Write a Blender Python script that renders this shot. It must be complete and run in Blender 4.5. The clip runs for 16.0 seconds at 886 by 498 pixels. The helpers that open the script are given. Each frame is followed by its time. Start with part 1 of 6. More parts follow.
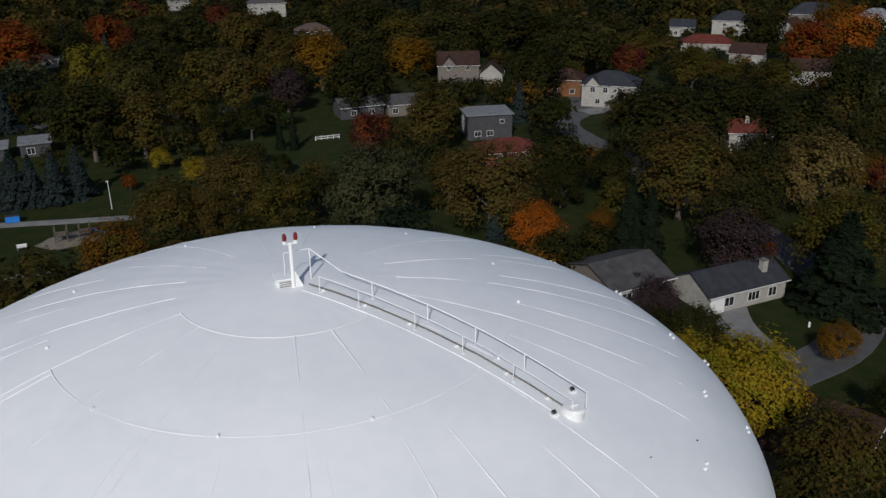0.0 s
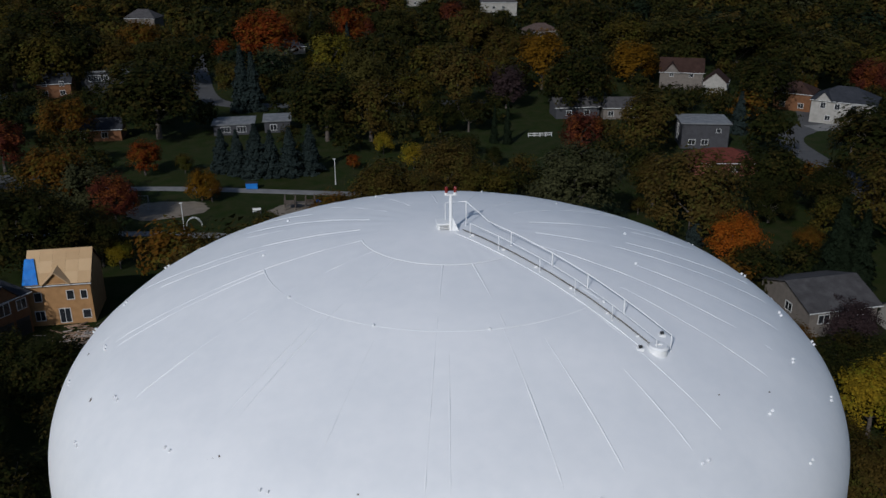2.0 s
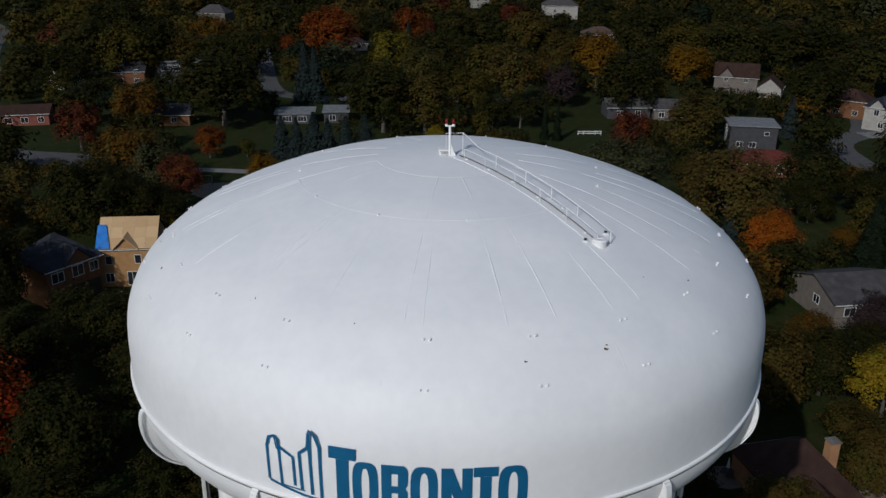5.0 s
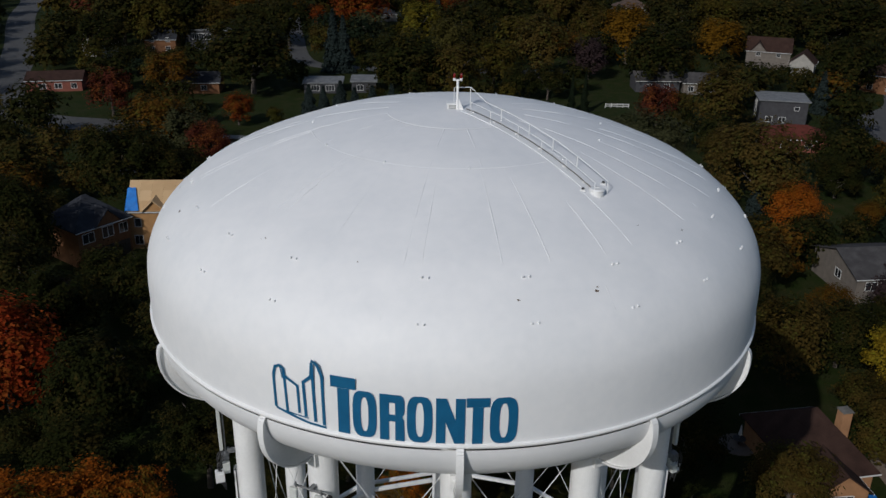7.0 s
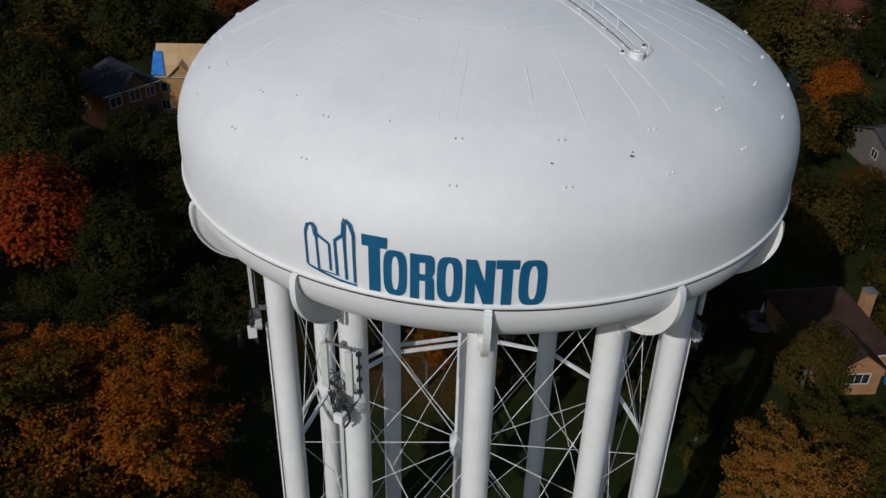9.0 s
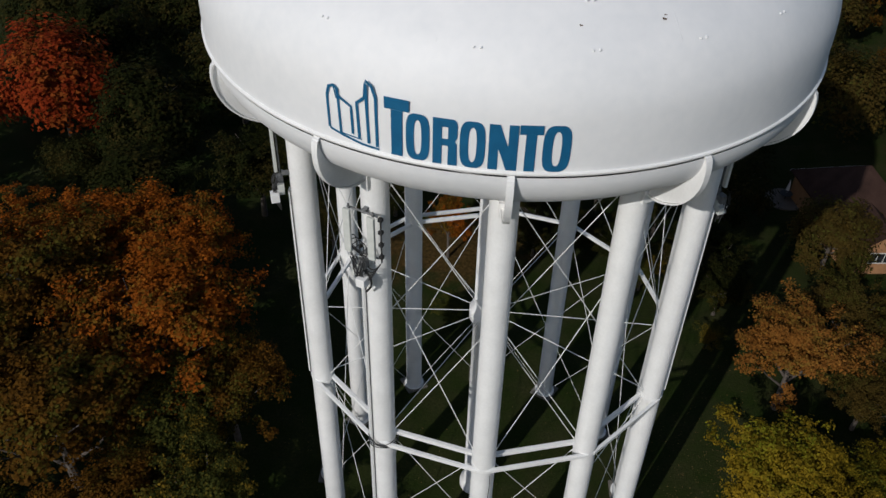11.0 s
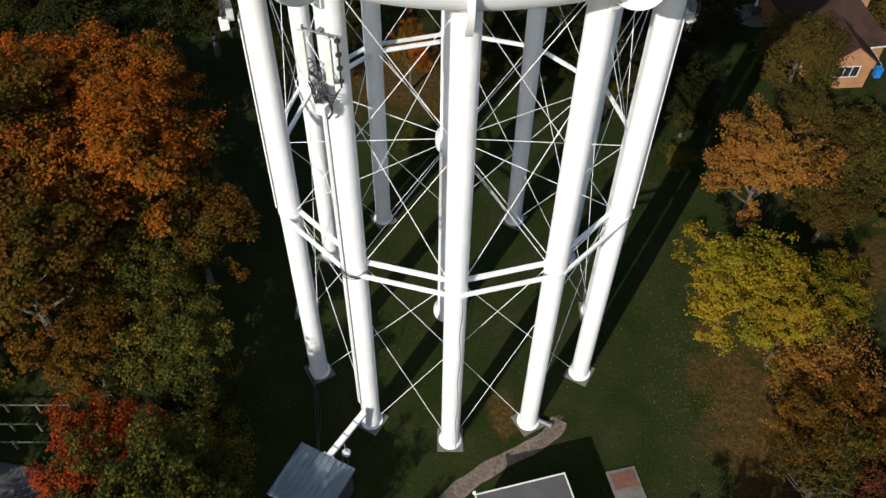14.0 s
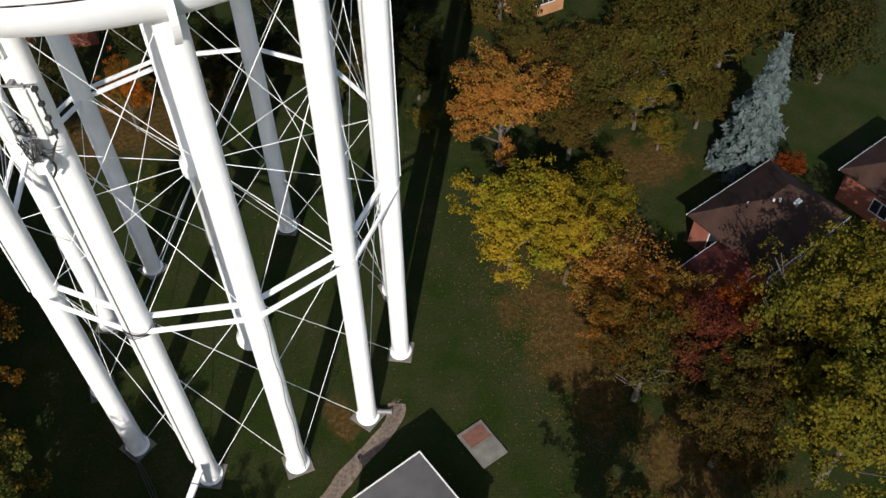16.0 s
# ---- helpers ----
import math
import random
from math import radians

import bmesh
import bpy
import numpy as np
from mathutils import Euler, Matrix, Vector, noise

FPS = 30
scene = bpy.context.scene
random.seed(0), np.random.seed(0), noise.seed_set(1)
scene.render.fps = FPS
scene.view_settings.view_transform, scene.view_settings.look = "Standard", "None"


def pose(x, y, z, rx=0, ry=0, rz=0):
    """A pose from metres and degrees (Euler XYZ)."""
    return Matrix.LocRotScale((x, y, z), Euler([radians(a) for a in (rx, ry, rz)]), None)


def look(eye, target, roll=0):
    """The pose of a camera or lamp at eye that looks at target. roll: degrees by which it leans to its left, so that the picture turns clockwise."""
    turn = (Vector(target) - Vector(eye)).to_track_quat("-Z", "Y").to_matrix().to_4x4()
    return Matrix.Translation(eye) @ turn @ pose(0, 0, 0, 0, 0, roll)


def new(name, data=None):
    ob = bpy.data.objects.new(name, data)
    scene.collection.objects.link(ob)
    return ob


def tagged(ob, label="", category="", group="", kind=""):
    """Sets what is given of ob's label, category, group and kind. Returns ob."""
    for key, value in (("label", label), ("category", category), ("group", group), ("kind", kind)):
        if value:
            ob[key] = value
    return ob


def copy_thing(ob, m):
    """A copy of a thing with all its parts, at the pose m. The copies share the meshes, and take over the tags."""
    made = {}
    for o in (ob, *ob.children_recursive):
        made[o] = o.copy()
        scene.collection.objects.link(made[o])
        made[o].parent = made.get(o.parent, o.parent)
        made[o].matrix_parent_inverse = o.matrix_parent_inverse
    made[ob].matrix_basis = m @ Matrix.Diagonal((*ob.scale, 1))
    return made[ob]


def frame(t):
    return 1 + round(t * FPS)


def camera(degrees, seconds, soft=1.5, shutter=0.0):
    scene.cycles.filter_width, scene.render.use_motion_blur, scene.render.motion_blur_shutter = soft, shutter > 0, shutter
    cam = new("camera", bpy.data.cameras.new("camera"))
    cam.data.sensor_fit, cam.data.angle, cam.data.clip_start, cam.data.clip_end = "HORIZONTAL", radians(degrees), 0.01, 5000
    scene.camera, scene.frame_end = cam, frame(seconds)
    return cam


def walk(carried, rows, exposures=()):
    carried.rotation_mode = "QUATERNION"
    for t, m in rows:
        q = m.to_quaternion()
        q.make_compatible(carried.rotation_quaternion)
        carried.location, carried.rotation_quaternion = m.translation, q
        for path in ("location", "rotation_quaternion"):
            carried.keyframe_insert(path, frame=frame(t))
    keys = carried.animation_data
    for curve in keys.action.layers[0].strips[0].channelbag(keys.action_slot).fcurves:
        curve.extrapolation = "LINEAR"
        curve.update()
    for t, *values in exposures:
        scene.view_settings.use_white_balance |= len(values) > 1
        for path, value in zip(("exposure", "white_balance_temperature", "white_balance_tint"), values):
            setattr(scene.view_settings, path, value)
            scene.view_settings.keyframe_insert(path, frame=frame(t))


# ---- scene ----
cam = camera(54.3, 16.0)
PATH = [
    (0, (-4.061, -21.89, 54.437), (-3.378, -20.167, 53.687), -0.8),
    (1, (-3.862, -24.763, 54.869), (-3.505, -22.943, 54.122), -0.6),
    (1.5, (-3.668, -26.191, 54.974), (-3.432, -24.35, 54.229), -0.5),
    (2, (-3.457, -27.637, 55.015), (-3.237, -25.793, 54.271), -0.3),
    (2.5, (-3.209, -29.101, 54.968), (-3.0, -27.256, 54.226), -0.2),
    (3, (-2.955, -30.556, 54.92), (-2.758, -28.709, 54.179), -0.1),
    (3.5, (-2.676, -32.062, 54.867), (-2.491, -30.213, 54.128), -0.0),
    (4, (-2.376, -33.525, 54.798), (-2.204, -31.675, 54.06), 0.1),
    (4.5, (-2.066, -34.893, 54.684), (-1.93, -33.038, 53.948), 0.3),
    (4.7, (-2.012, -35.188, 54.573), (-1.896, -33.332, 53.838), 0.4),
    (6.8, (-0.921, -37.342, 53.878), (-0.893, -35.491, 53.122), 0.8),
    (7, (-0.977, -37.288, 53.939), (-0.952, -35.451, 53.149), 0.8),
    (7.5, (-1.008, -37.261, 53.817), (-0.998, -35.453, 52.961), 1.0),
    (8, (-1.11, -37.257, 53.709), (-1.113, -35.481, 52.79), 1.1),
    (8.5, (-1.154, -37.284, 53.585), (-1.169, -35.542, 52.601), 1.3),
    (9, (-1.197, -37.342, 53.457), (-1.224, -35.638, 52.41), 1.4),
    (9.2, (-1.243, -37.348, 53.373), (-1.273, -35.659, 52.302), 1.5),
    (11.3, (-1.176, -37.451, 53.029), (-1.247, -35.951, 51.708), 1.6),
    (11.5, (-1.22, -37.45, 52.948), (-1.292, -35.974, 51.601), 1.7),
    (12, (-1.187, -37.413, 52.745), (-1.245, -35.982, 51.349), 1.6),
    (12.5, (-1.113, -37.406, 52.443), (-1.151, -36.026, 50.995), 1.5),
    (13, (-1.095, -37.44, 52.41), (-1.132, -36.12, 50.908), 1.3),
    (13.5, (-1.113, -37.42, 52.313), (-1.14, -36.142, 50.774), 1.3),
    (14, (-1.132, -37.42, 51.987), (-1.112, -36.139, 50.451), 1.1),
    (14.5, (-1.123, -37.38, 51.668), (-1.003, -36.102, 50.134), 0.7),
    (15, (-1.163, -37.285, 51.345), (-0.903, -36.027, 49.812), 0.3),
    (15.5, (-1.157, -37.236, 51.02), (-0.766, -36.01, 49.488), -0.1),
    (16, (-1.227, -36.972, 50.751), (-0.722, -35.791, 49.218), -0.3),
]
walk(cam, [(t, look(eye, target, roll)) for t, eye, target, roll in PATH],
     exposures=[(0, -0.17, 6180, 10), (1.5, -0.38, 5850, 10), (4, -0.47, 5900, 10), (7, -0.46, 6130, 10), (9, -0.48, 6180, 10), (11.5, -0.13, 6320, 10), (13, 0.36, 6480, 10), (14.5, 0.86, 6550, 10), (16, 0.9, 6550, 10)])

# ---- world, sun ----
SHADOW = Vector((0.52, 0.855, 0)).normalized()
ELEV = radians(33.5)
world = bpy.data.worlds.new("world")
scene.world = world
world.use_nodes = True
wn = world.node_tree
sky = wn.nodes.new("ShaderNodeTexSky")
sky.sky_type, sky.sun_disc = "NISHITA", False
sky.sun_elevation, sky.sun_rotation = ELEV, math.atan2(-SHADOW.x, -SHADOW.y)
wn.links.new(sky.outputs[0], wn.nodes["Background"].inputs[0])
wn.nodes["Background"].inputs[1].default_value = 0.078
sun = new("sun", bpy.data.lights.new("sun", "SUN"))
sun.data.energy, sun.data.angle, sun.data.color = 3.2, radians(0.53), (1.0, 0.95, 0.88)
sun.matrix_world = look(-SHADOW * 100 + Vector((0, 0, 100 * math.tan(ELEV))), (0, 0, 0))


# ---- materials ----
def mat(name, colors, scale=3.0, rough=0.6, bump=0.15, bscale=None, metal=0.0, island=0.0, random_ob=0.0, spec=0.5, translucent=0.0):
    """A two-scale noise material: colours from dark to light, fine bump, and variation by island or object."""
    m = bpy.data.materials.new(name)
    m.use_nodes = True
    nt = m.node_tree
    N, L = nt.nodes, nt.links
    bsdf = N["Principled BSDF"]
    tc = N.new("ShaderNodeNewGeometry") if random_ob < 0 else N.new("ShaderNodeTexCoord")
    pos = tc.outputs["Position"] if random_ob < 0 else tc.outputs["Object"]
    n1, n2 = N.new("ShaderNodeTexNoise"), N.new("ShaderNodeTexNoise")
    n1.inputs["Scale"].default_value, n1.inputs["Detail"].default_value = scale, 6
    n2.inputs["Scale"].default_value, n2.inputs["Detail"].default_value = bscale or scale * 12, 4
    L.new(pos, n1.inputs["Vector"]), L.new(pos, n2.inputs["Vector"])
    mix = N.new("ShaderNodeMath")
    mix.operation = "MULTIPLY_ADD"
    mix.inputs[1].default_value = 0.35
    L.new(n2.outputs[0], mix.inputs[0])
    mul = N.new("ShaderNodeMath")
    mul.operation, mul.inputs[1].default_value = "MULTIPLY", 0.65
    L.new(n1.outputs[0], mul.inputs[0]), L.new(mul.outputs[0], mix.inputs[2])
    fac = mix.outputs[0]
    if island > 0:
        geo = N.new("ShaderNodeNewGeometry")
        add = N.new("ShaderNodeMix")
        add.inputs[0].default_value = island
        L.new(fac, add.inputs[2]), L.new(geo.outputs["Random Per Island"], add.inputs[3])
        fac = add.outputs[0]
    if random_ob > 0:
        info = N.new("ShaderNodeObjectInfo")
        add = N.new("ShaderNodeMix")
        add.inputs[0].default_value = random_ob
        L.new(fac, add.inputs[2]), L.new(info.outputs["Random"], add.inputs[3])
        fac = add.outputs[0]
    ramp = N.new("ShaderNodeValToRGB")
    lo, hi = (0.1, 0.9) if island > 0 or random_ob > 0 else (0.33, 0.67)
    while len(ramp.color_ramp.elements) < len(colors):
        ramp.color_ramp.elements.new(0.5)
    for i, c in enumerate(colors):
        e = ramp.color_ramp.elements[i]
        e.position, e.color = lo + (hi - lo) * i / max(1, len(colors) - 1), (*c, 1)
    L.new(fac, ramp.inputs[0]), L.new(ramp.outputs[0], bsdf.inputs["Base Color"])
    bsdf.inputs["Roughness"].default_value, bsdf.inputs["Metallic"].default_value = rough, metal
    bsdf.inputs["Specular IOR Level"].default_value = spec
    if bump:
        b = N.new("ShaderNodeBump")
        b.inputs["Strength"].default_value, b.inputs["Distance"].default_value = bump, 0.03
        L.new(n2.outputs[0], b.inputs["Height"]), L.new(b.outputs[0], bsdf.inputs["Normal"])
    if translucent:
        tr, ms = N.new("ShaderNodeBsdfTranslucent"), N.new("ShaderNodeMixShader")
        ms.inputs[0].default_value = translucent
        L.new(ramp.outputs[0], tr.inputs[0])
        out = N["Material Output"]
        L.new(bsdf.outputs[0], ms.inputs[1]), L.new(tr.outputs[0], ms.inputs[2]), L.new(ms.outputs[0], out.inputs[0])
    return m


def leafmat(name, *colors, gain=0.37, other=None):
    """Leaves: three tones, and boughs here and there that have turned to another hue."""
    colors = [tuple(v * gain for v in c) for c in colors]
    m = mat(name, colors, scale=0.45, rough=0.85, bump=0, bscale=1.2, island=0.34, spec=0.06, translucent=0.28)
    if other:
        N, L = m.node_tree.nodes, m.node_tree.links
        ramp = [n for n in N if n.type == "VALTORGB"][0]
        geo, n3, sharp, mx, info = (N.new("ShaderNode" + k) for k in ("NewGeometry", "TexNoise", "MapRange", "Mix", "ObjectInfo"))
        n3.inputs["Scale"].default_value, n3.inputs["Detail"].default_value = 0.33, 3
        L.new(geo.outputs["Position"], n3.inputs["Vector"])
        add = N.new("ShaderNodeMath")
        add.operation, add.inputs[1].default_value = "MULTIPLY_ADD", 0.22
        L.new(geo.outputs["Random Per Island"], add.inputs[0]), L.new(n3.outputs[0], add.inputs[2])
        sharp.inputs[1].default_value, sharp.inputs[2].default_value = 0.60, 0.78
        L.new(add.outputs[0], sharp.inputs[0])
        mx.data_type = "RGBA"
        mul = N.new("ShaderNodeMix")
        mul.data_type, mul.blend_type = "RGBA", "MULTIPLY"
        mul.inputs[0].default_value = 1.0
        bright = N.new("ShaderNodeMapRange")
        bright.inputs[3].default_value, bright.inputs[4].default_value = 0.5, 1.5
        L.new(geo.outputs["Random Per Island"], bright.inputs[0])
        L.new(bright.outputs[0], mul.inputs[6])
        mul.inputs[7].default_value = (*[v * gain for v in other], 1)
        L.new(sharp.outputs[0], mx.inputs[0]), L.new(ramp.outputs[0], mx.inputs[6]), L.new(mul.outputs[2], mx.inputs[7])
        for node in N:
            if node.type in ("BSDF_PRINCIPLED", "BSDF_TRANSLUCENT"):
                L.new(mx.outputs[2], node.inputs[0])
    return m


TANK = mat("tank_paint", [(0.70, 0.71, 0.72), (0.78, 0.78, 0.78)], 0.35, 0.58, 0.02, 2.5)
WHITE = mat("white_paint", [(0.72, 0.72, 0.71), (0.82, 0.82, 0.81)], 0.8, 0.45, 0.03, 8)
SEAM = mat("seam_paint", [(0.68, 0.69, 0.70), (0.76, 0.76, 0.76)], 2, 0.58, 0)
BLUE = mat("blue_lettering", [(0.005, 0.085, 0.19), (0.008, 0.11, 0.235)], 2, 0.5, 0.02)
STEEL = mat("galvanised_steel", [(0.10, 0.105, 0.11), (0.24, 0.245, 0.25)], 6, 0.5, 0.1, metal=0.3)
BLACK = mat("black_cable", [(0.012, 0.012, 0.013), (0.03, 0.03, 0.03)], 10, 0.6, 0.1)
RED = mat("red_beacon_glass", [(0.12, 0.008, 0.006), (0.2, 0.012, 0.01)], 10, 0.2, 0)
RUST = mat("rust_patch", [(0.03, 0.025, 0.02), (0.16, 0.10, 0.06)], 14, 0.9, 0.3)
PANEL = mat("antenna_panel", [(0.48, 0.5, 0.47), (0.6, 0.61, 0.58)], 3, 0.5, 0.02)
CONC = mat("concrete", [(0.08, 0.073, 0.063), (0.17, 0.158, 0.138)], 1.5, 0.9, 0.3)
REDPLATE = mat("rusty_hatch_plate", [(0.09, 0.035, 0.022), (0.16, 0.07, 0.045)], 3, 0.8, 0.2)
GRAVEL = mat("gravel", [(0.08, 0.058, 0.042), (0.16, 0.12, 0.092), (0.23, 0.185, 0.145)], 4, 0.95, 0.8, 22)
ASPHALT = mat("asphalt", [(0.045, 0.045, 0.047), (0.075, 0.074, 0.073)], 0.6, 0.9, 0.2, 20)
DRIVE = mat("pale_asphalt", [(0.12, 0.12, 0.12), (0.2, 0.195, 0.185)], 0.5, 0.9, 0.2, 12)
TAR = mat("tar_roof", [(0.05, 0.047, 0.046), (0.085, 0.08, 0.078)], 0.8, 0.75, 0.15, 14)
# blue tint stands for skylight on the shaded shelter roof
RIB = mat("ribbed_steel_roof", [(0.13, 0.175, 0.20), (0.19, 0.245, 0.275)], 1.5, 0.45, 0.03, metal=0.2)
SHINGLE = {k: mat(k + "_shingles", [tuple(v * 0.7 for v in c), c, tuple(min(1, v * 1.35) for v in c)], 0.8, 0.9, 0.3, 9, spec=0.12)
           for k, c in {"brown": (0.038, 0.021, 0.016), "grey": (0.058, 0.055, 0.055), "dark": (0.030, 0.032, 0.038), "red": (0.095, 0.026, 0.019), "white": (0.16, 0.166, 0.172), "pink": (0.085, 0.06, 0.05)}.items()}
WALL = {k: mat(k + "_wall", [tuple(v * 0.8 for v in c), tuple(min(1, v * 1.15) for v in c)], 1.2, 0.85, 0.25, 10, spec=0.2)
        for k, c in {"white": (0.31, 0.295, 0.265), "brick": (0.34, 0.18, 0.09), "redbrick": (0.2, 0.07, 0.05), "grey": (0.055, 0.055, 0.06), "tan": (0.15, 0.13, 0.112), "ply": (0.36, 0.2, 0.085), "brownbrick": (0.16, 0.075, 0.035)}.items()}
PLY = mat("plywood_sheet", [(0.36, 0.225, 0.105), (0.48, 0.32, 0.165), (0.56, 0.39, 0.22)], 0.8, 0.8, 0.1, 8, random_ob=0.5)
TARP = mat("blue_tarpaulin", [(0.01, 0.12, 0.42), (0.02, 0.2, 0.6)], 1.2, 0.5, 0.5, 3)
GLASS = mat("dark_window_glass", [(0.012, 0.014, 0.017), (0.03, 0.033, 0.037)], 2, 0.08, 0, spec=0.6)
TRIM = mat("white_trim", [(0.55, 0.55, 0.53), (0.68, 0.68, 0.66)], 3, 0.6, 0.05)
BARK = mat("bark", [(0.045, 0.035, 0.028), (0.12, 0.1, 0.085)], 3, 0.95, 0.6, 18)
LITTER = mat("leaf_litter", [(0.07, 0.035, 0.012), (0.15, 0.08, 0.02), (0.24, 0.16, 0.05)], 1, 0.9, 0, island=0.8)
RUBBLE = mat("broken_boards", [(0.12, 0.085, 0.06), (0.32, 0.2, 0.12), (0.42, 0.4, 0.37)], 1, 0.9, 0.1, random_ob=0.0, island=0.8)
LEAF = {
    "green": leafmat("green_leaves", (0.022, 0.030, 0.0060), (0.050, 0.060, 0.0120), (0.080, 0.085, 0.0162), gain=0.29, other=(0.10, 0.078, 0.0180)),
    "olive": leafmat("olive_leaves", (0.034, 0.04, 0.0090), (0.08, 0.085, 0.0198), (0.135, 0.13, 0.0330), gain=0.29, other=(0.13, 0.095, 0.0210)),
    "hedge": leafmat("green_gold_leaves", (0.026, 0.034, 0.0072), (0.068, 0.074, 0.0144), (0.13, 0.12, 0.0216), gain=0.7, other=(0.17, 0.11, 0.0120)),
    "pale": leafmat("pale_green_leaves", (0.06, 0.06, 0.0120), (0.15, 0.13, 0.0300), (0.26, 0.22, 0.0600)),
    "tan": leafmat("tan_leaves", (0.05, 0.035, 0.0084), (0.12, 0.078, 0.0180), (0.2, 0.14, 0.0360), gain=0.52, other=(0.09, 0.085, 0.0180)),
    "brown": leafmat("brown_leaves", (0.03, 0.026, 0.0060), (0.085, 0.056, 0.0120), (0.16, 0.10, 0.0198), gain=0.62, other=(0.07, 0.068, 0.0120)),
    "orangebrown": leafmat("orange_brown_leaves", (0.0700, 0.0256, 0.0060), (0.1900, 0.0770, 0.0144), (0.3100, 0.1368, 0.0270), gain=1.1, other=(0.1200, 0.0727, 0.0132)),
    "orange": leafmat("orange_leaves", (0.0800, 0.0250, 0.0036), (0.2500, 0.0651, 0.0060), (0.4000, 0.1126, 0.0090), gain=0.95, other=(0.1000, 0.0626, 0.0084)),
    "rust": leafmat("rust_leaves", (0.04, 0.0239, 0.0042), (0.13, 0.0570, 0.0072), (0.23, 0.1012, 0.0108), gain=0.72, other=(0.075, 0.0644, 0.0096)),
    "redorange": leafmat("red_orange_leaves", (0.09, 0.018, 0.0048), (0.26, 0.05, 0.0090), (0.4, 0.10, 0.0150), gain=0.5, other=(0.2, 0.09, 0.0120)),
    "fire": leafmat("orange_red_leaves", (0.075, 0.011, 0.0036), (0.25, 0.032, 0.0072), (0.37, 0.058, 0.0108), gain=0.9, other=(0.2, 0.05, 0.0090)),
    "darkred": leafmat("dark_red_leaves", (0.035, 0.012, 0.0072), (0.09, 0.022, 0.0132), (0.16, 0.04, 0.0180), gain=0.75, other=(0.16, 0.05, 0.0120)),
    "purple": leafmat("purple_brown_leaves", (0.02, 0.015, 0.016), (0.05, 0.032, 0.033), (0.09, 0.055, 0.05), gain=0.7),
    "gold": leafmat("golden_leaves", (0.11, 0.055, 0.0048), (0.28, 0.135, 0.0090), (0.42, 0.22, 0.0180), gain=0.42),
    "yellow": leafmat("yellow_leaves", (0.07, 0.055, 0.0048), (0.20, 0.145, 0.0096), (0.36, 0.25, 0.0156), gain=0.65, other=(0.09, 0.095, 0.0096)),
    "yellowgreen": leafmat("yellow_green_leaves", (0.0636, 0.0485, 0.0048), (0.2014, 0.1369, 0.0096), (0.3816, 0.2341, 0.0150), gain=0.95, other=(0.13, 0.13, 0.009)),
    "olivegold": leafmat("olive_gold_leaves", (0.05, 0.0436, 0.0048), (0.13, 0.1018, 0.0096), (0.24, 0.1697, 0.0144), gain=0.78, other=(0.085, 0.0854, 0.0108)),
    "ochre": leafmat("ochre_leaves", (0.05, 0.040, 0.008), (0.12, 0.088, 0.014), (0.2, 0.145, 0.024), gain=0.44, other=(0.10, 0.10, 0.016)),
    "grey": leafmat("grey_green_leaves", (0.045, 0.048, 0.018), (0.105, 0.108, 0.045), (0.2, 0.195, 0.085), gain=0.4),
    "palegold": leafmat("pale_gold_leaves", (0.08, 0.06, 0.015), (0.24, 0.17, 0.05), (0.42, 0.31, 0.1), gain=0.45),
    "conifer": leafmat("dark_needles", (0.012, 0.022, 0.01), (0.026, 0.042, 0.02), (0.05, 0.07, 0.035)),
    "bluegreen": leafmat("blue_green_needles", (0.022, 0.034, 0.03), (0.045, 0.065, 0.06), (0.08, 0.105, 0.095), gain=0.5),
    "spruce": leafmat("blue_spruce_needles", (0.04, 0.06, 0.055), (0.10, 0.13, 0.125), (0.2, 0.24, 0.235), gain=0.8),
}


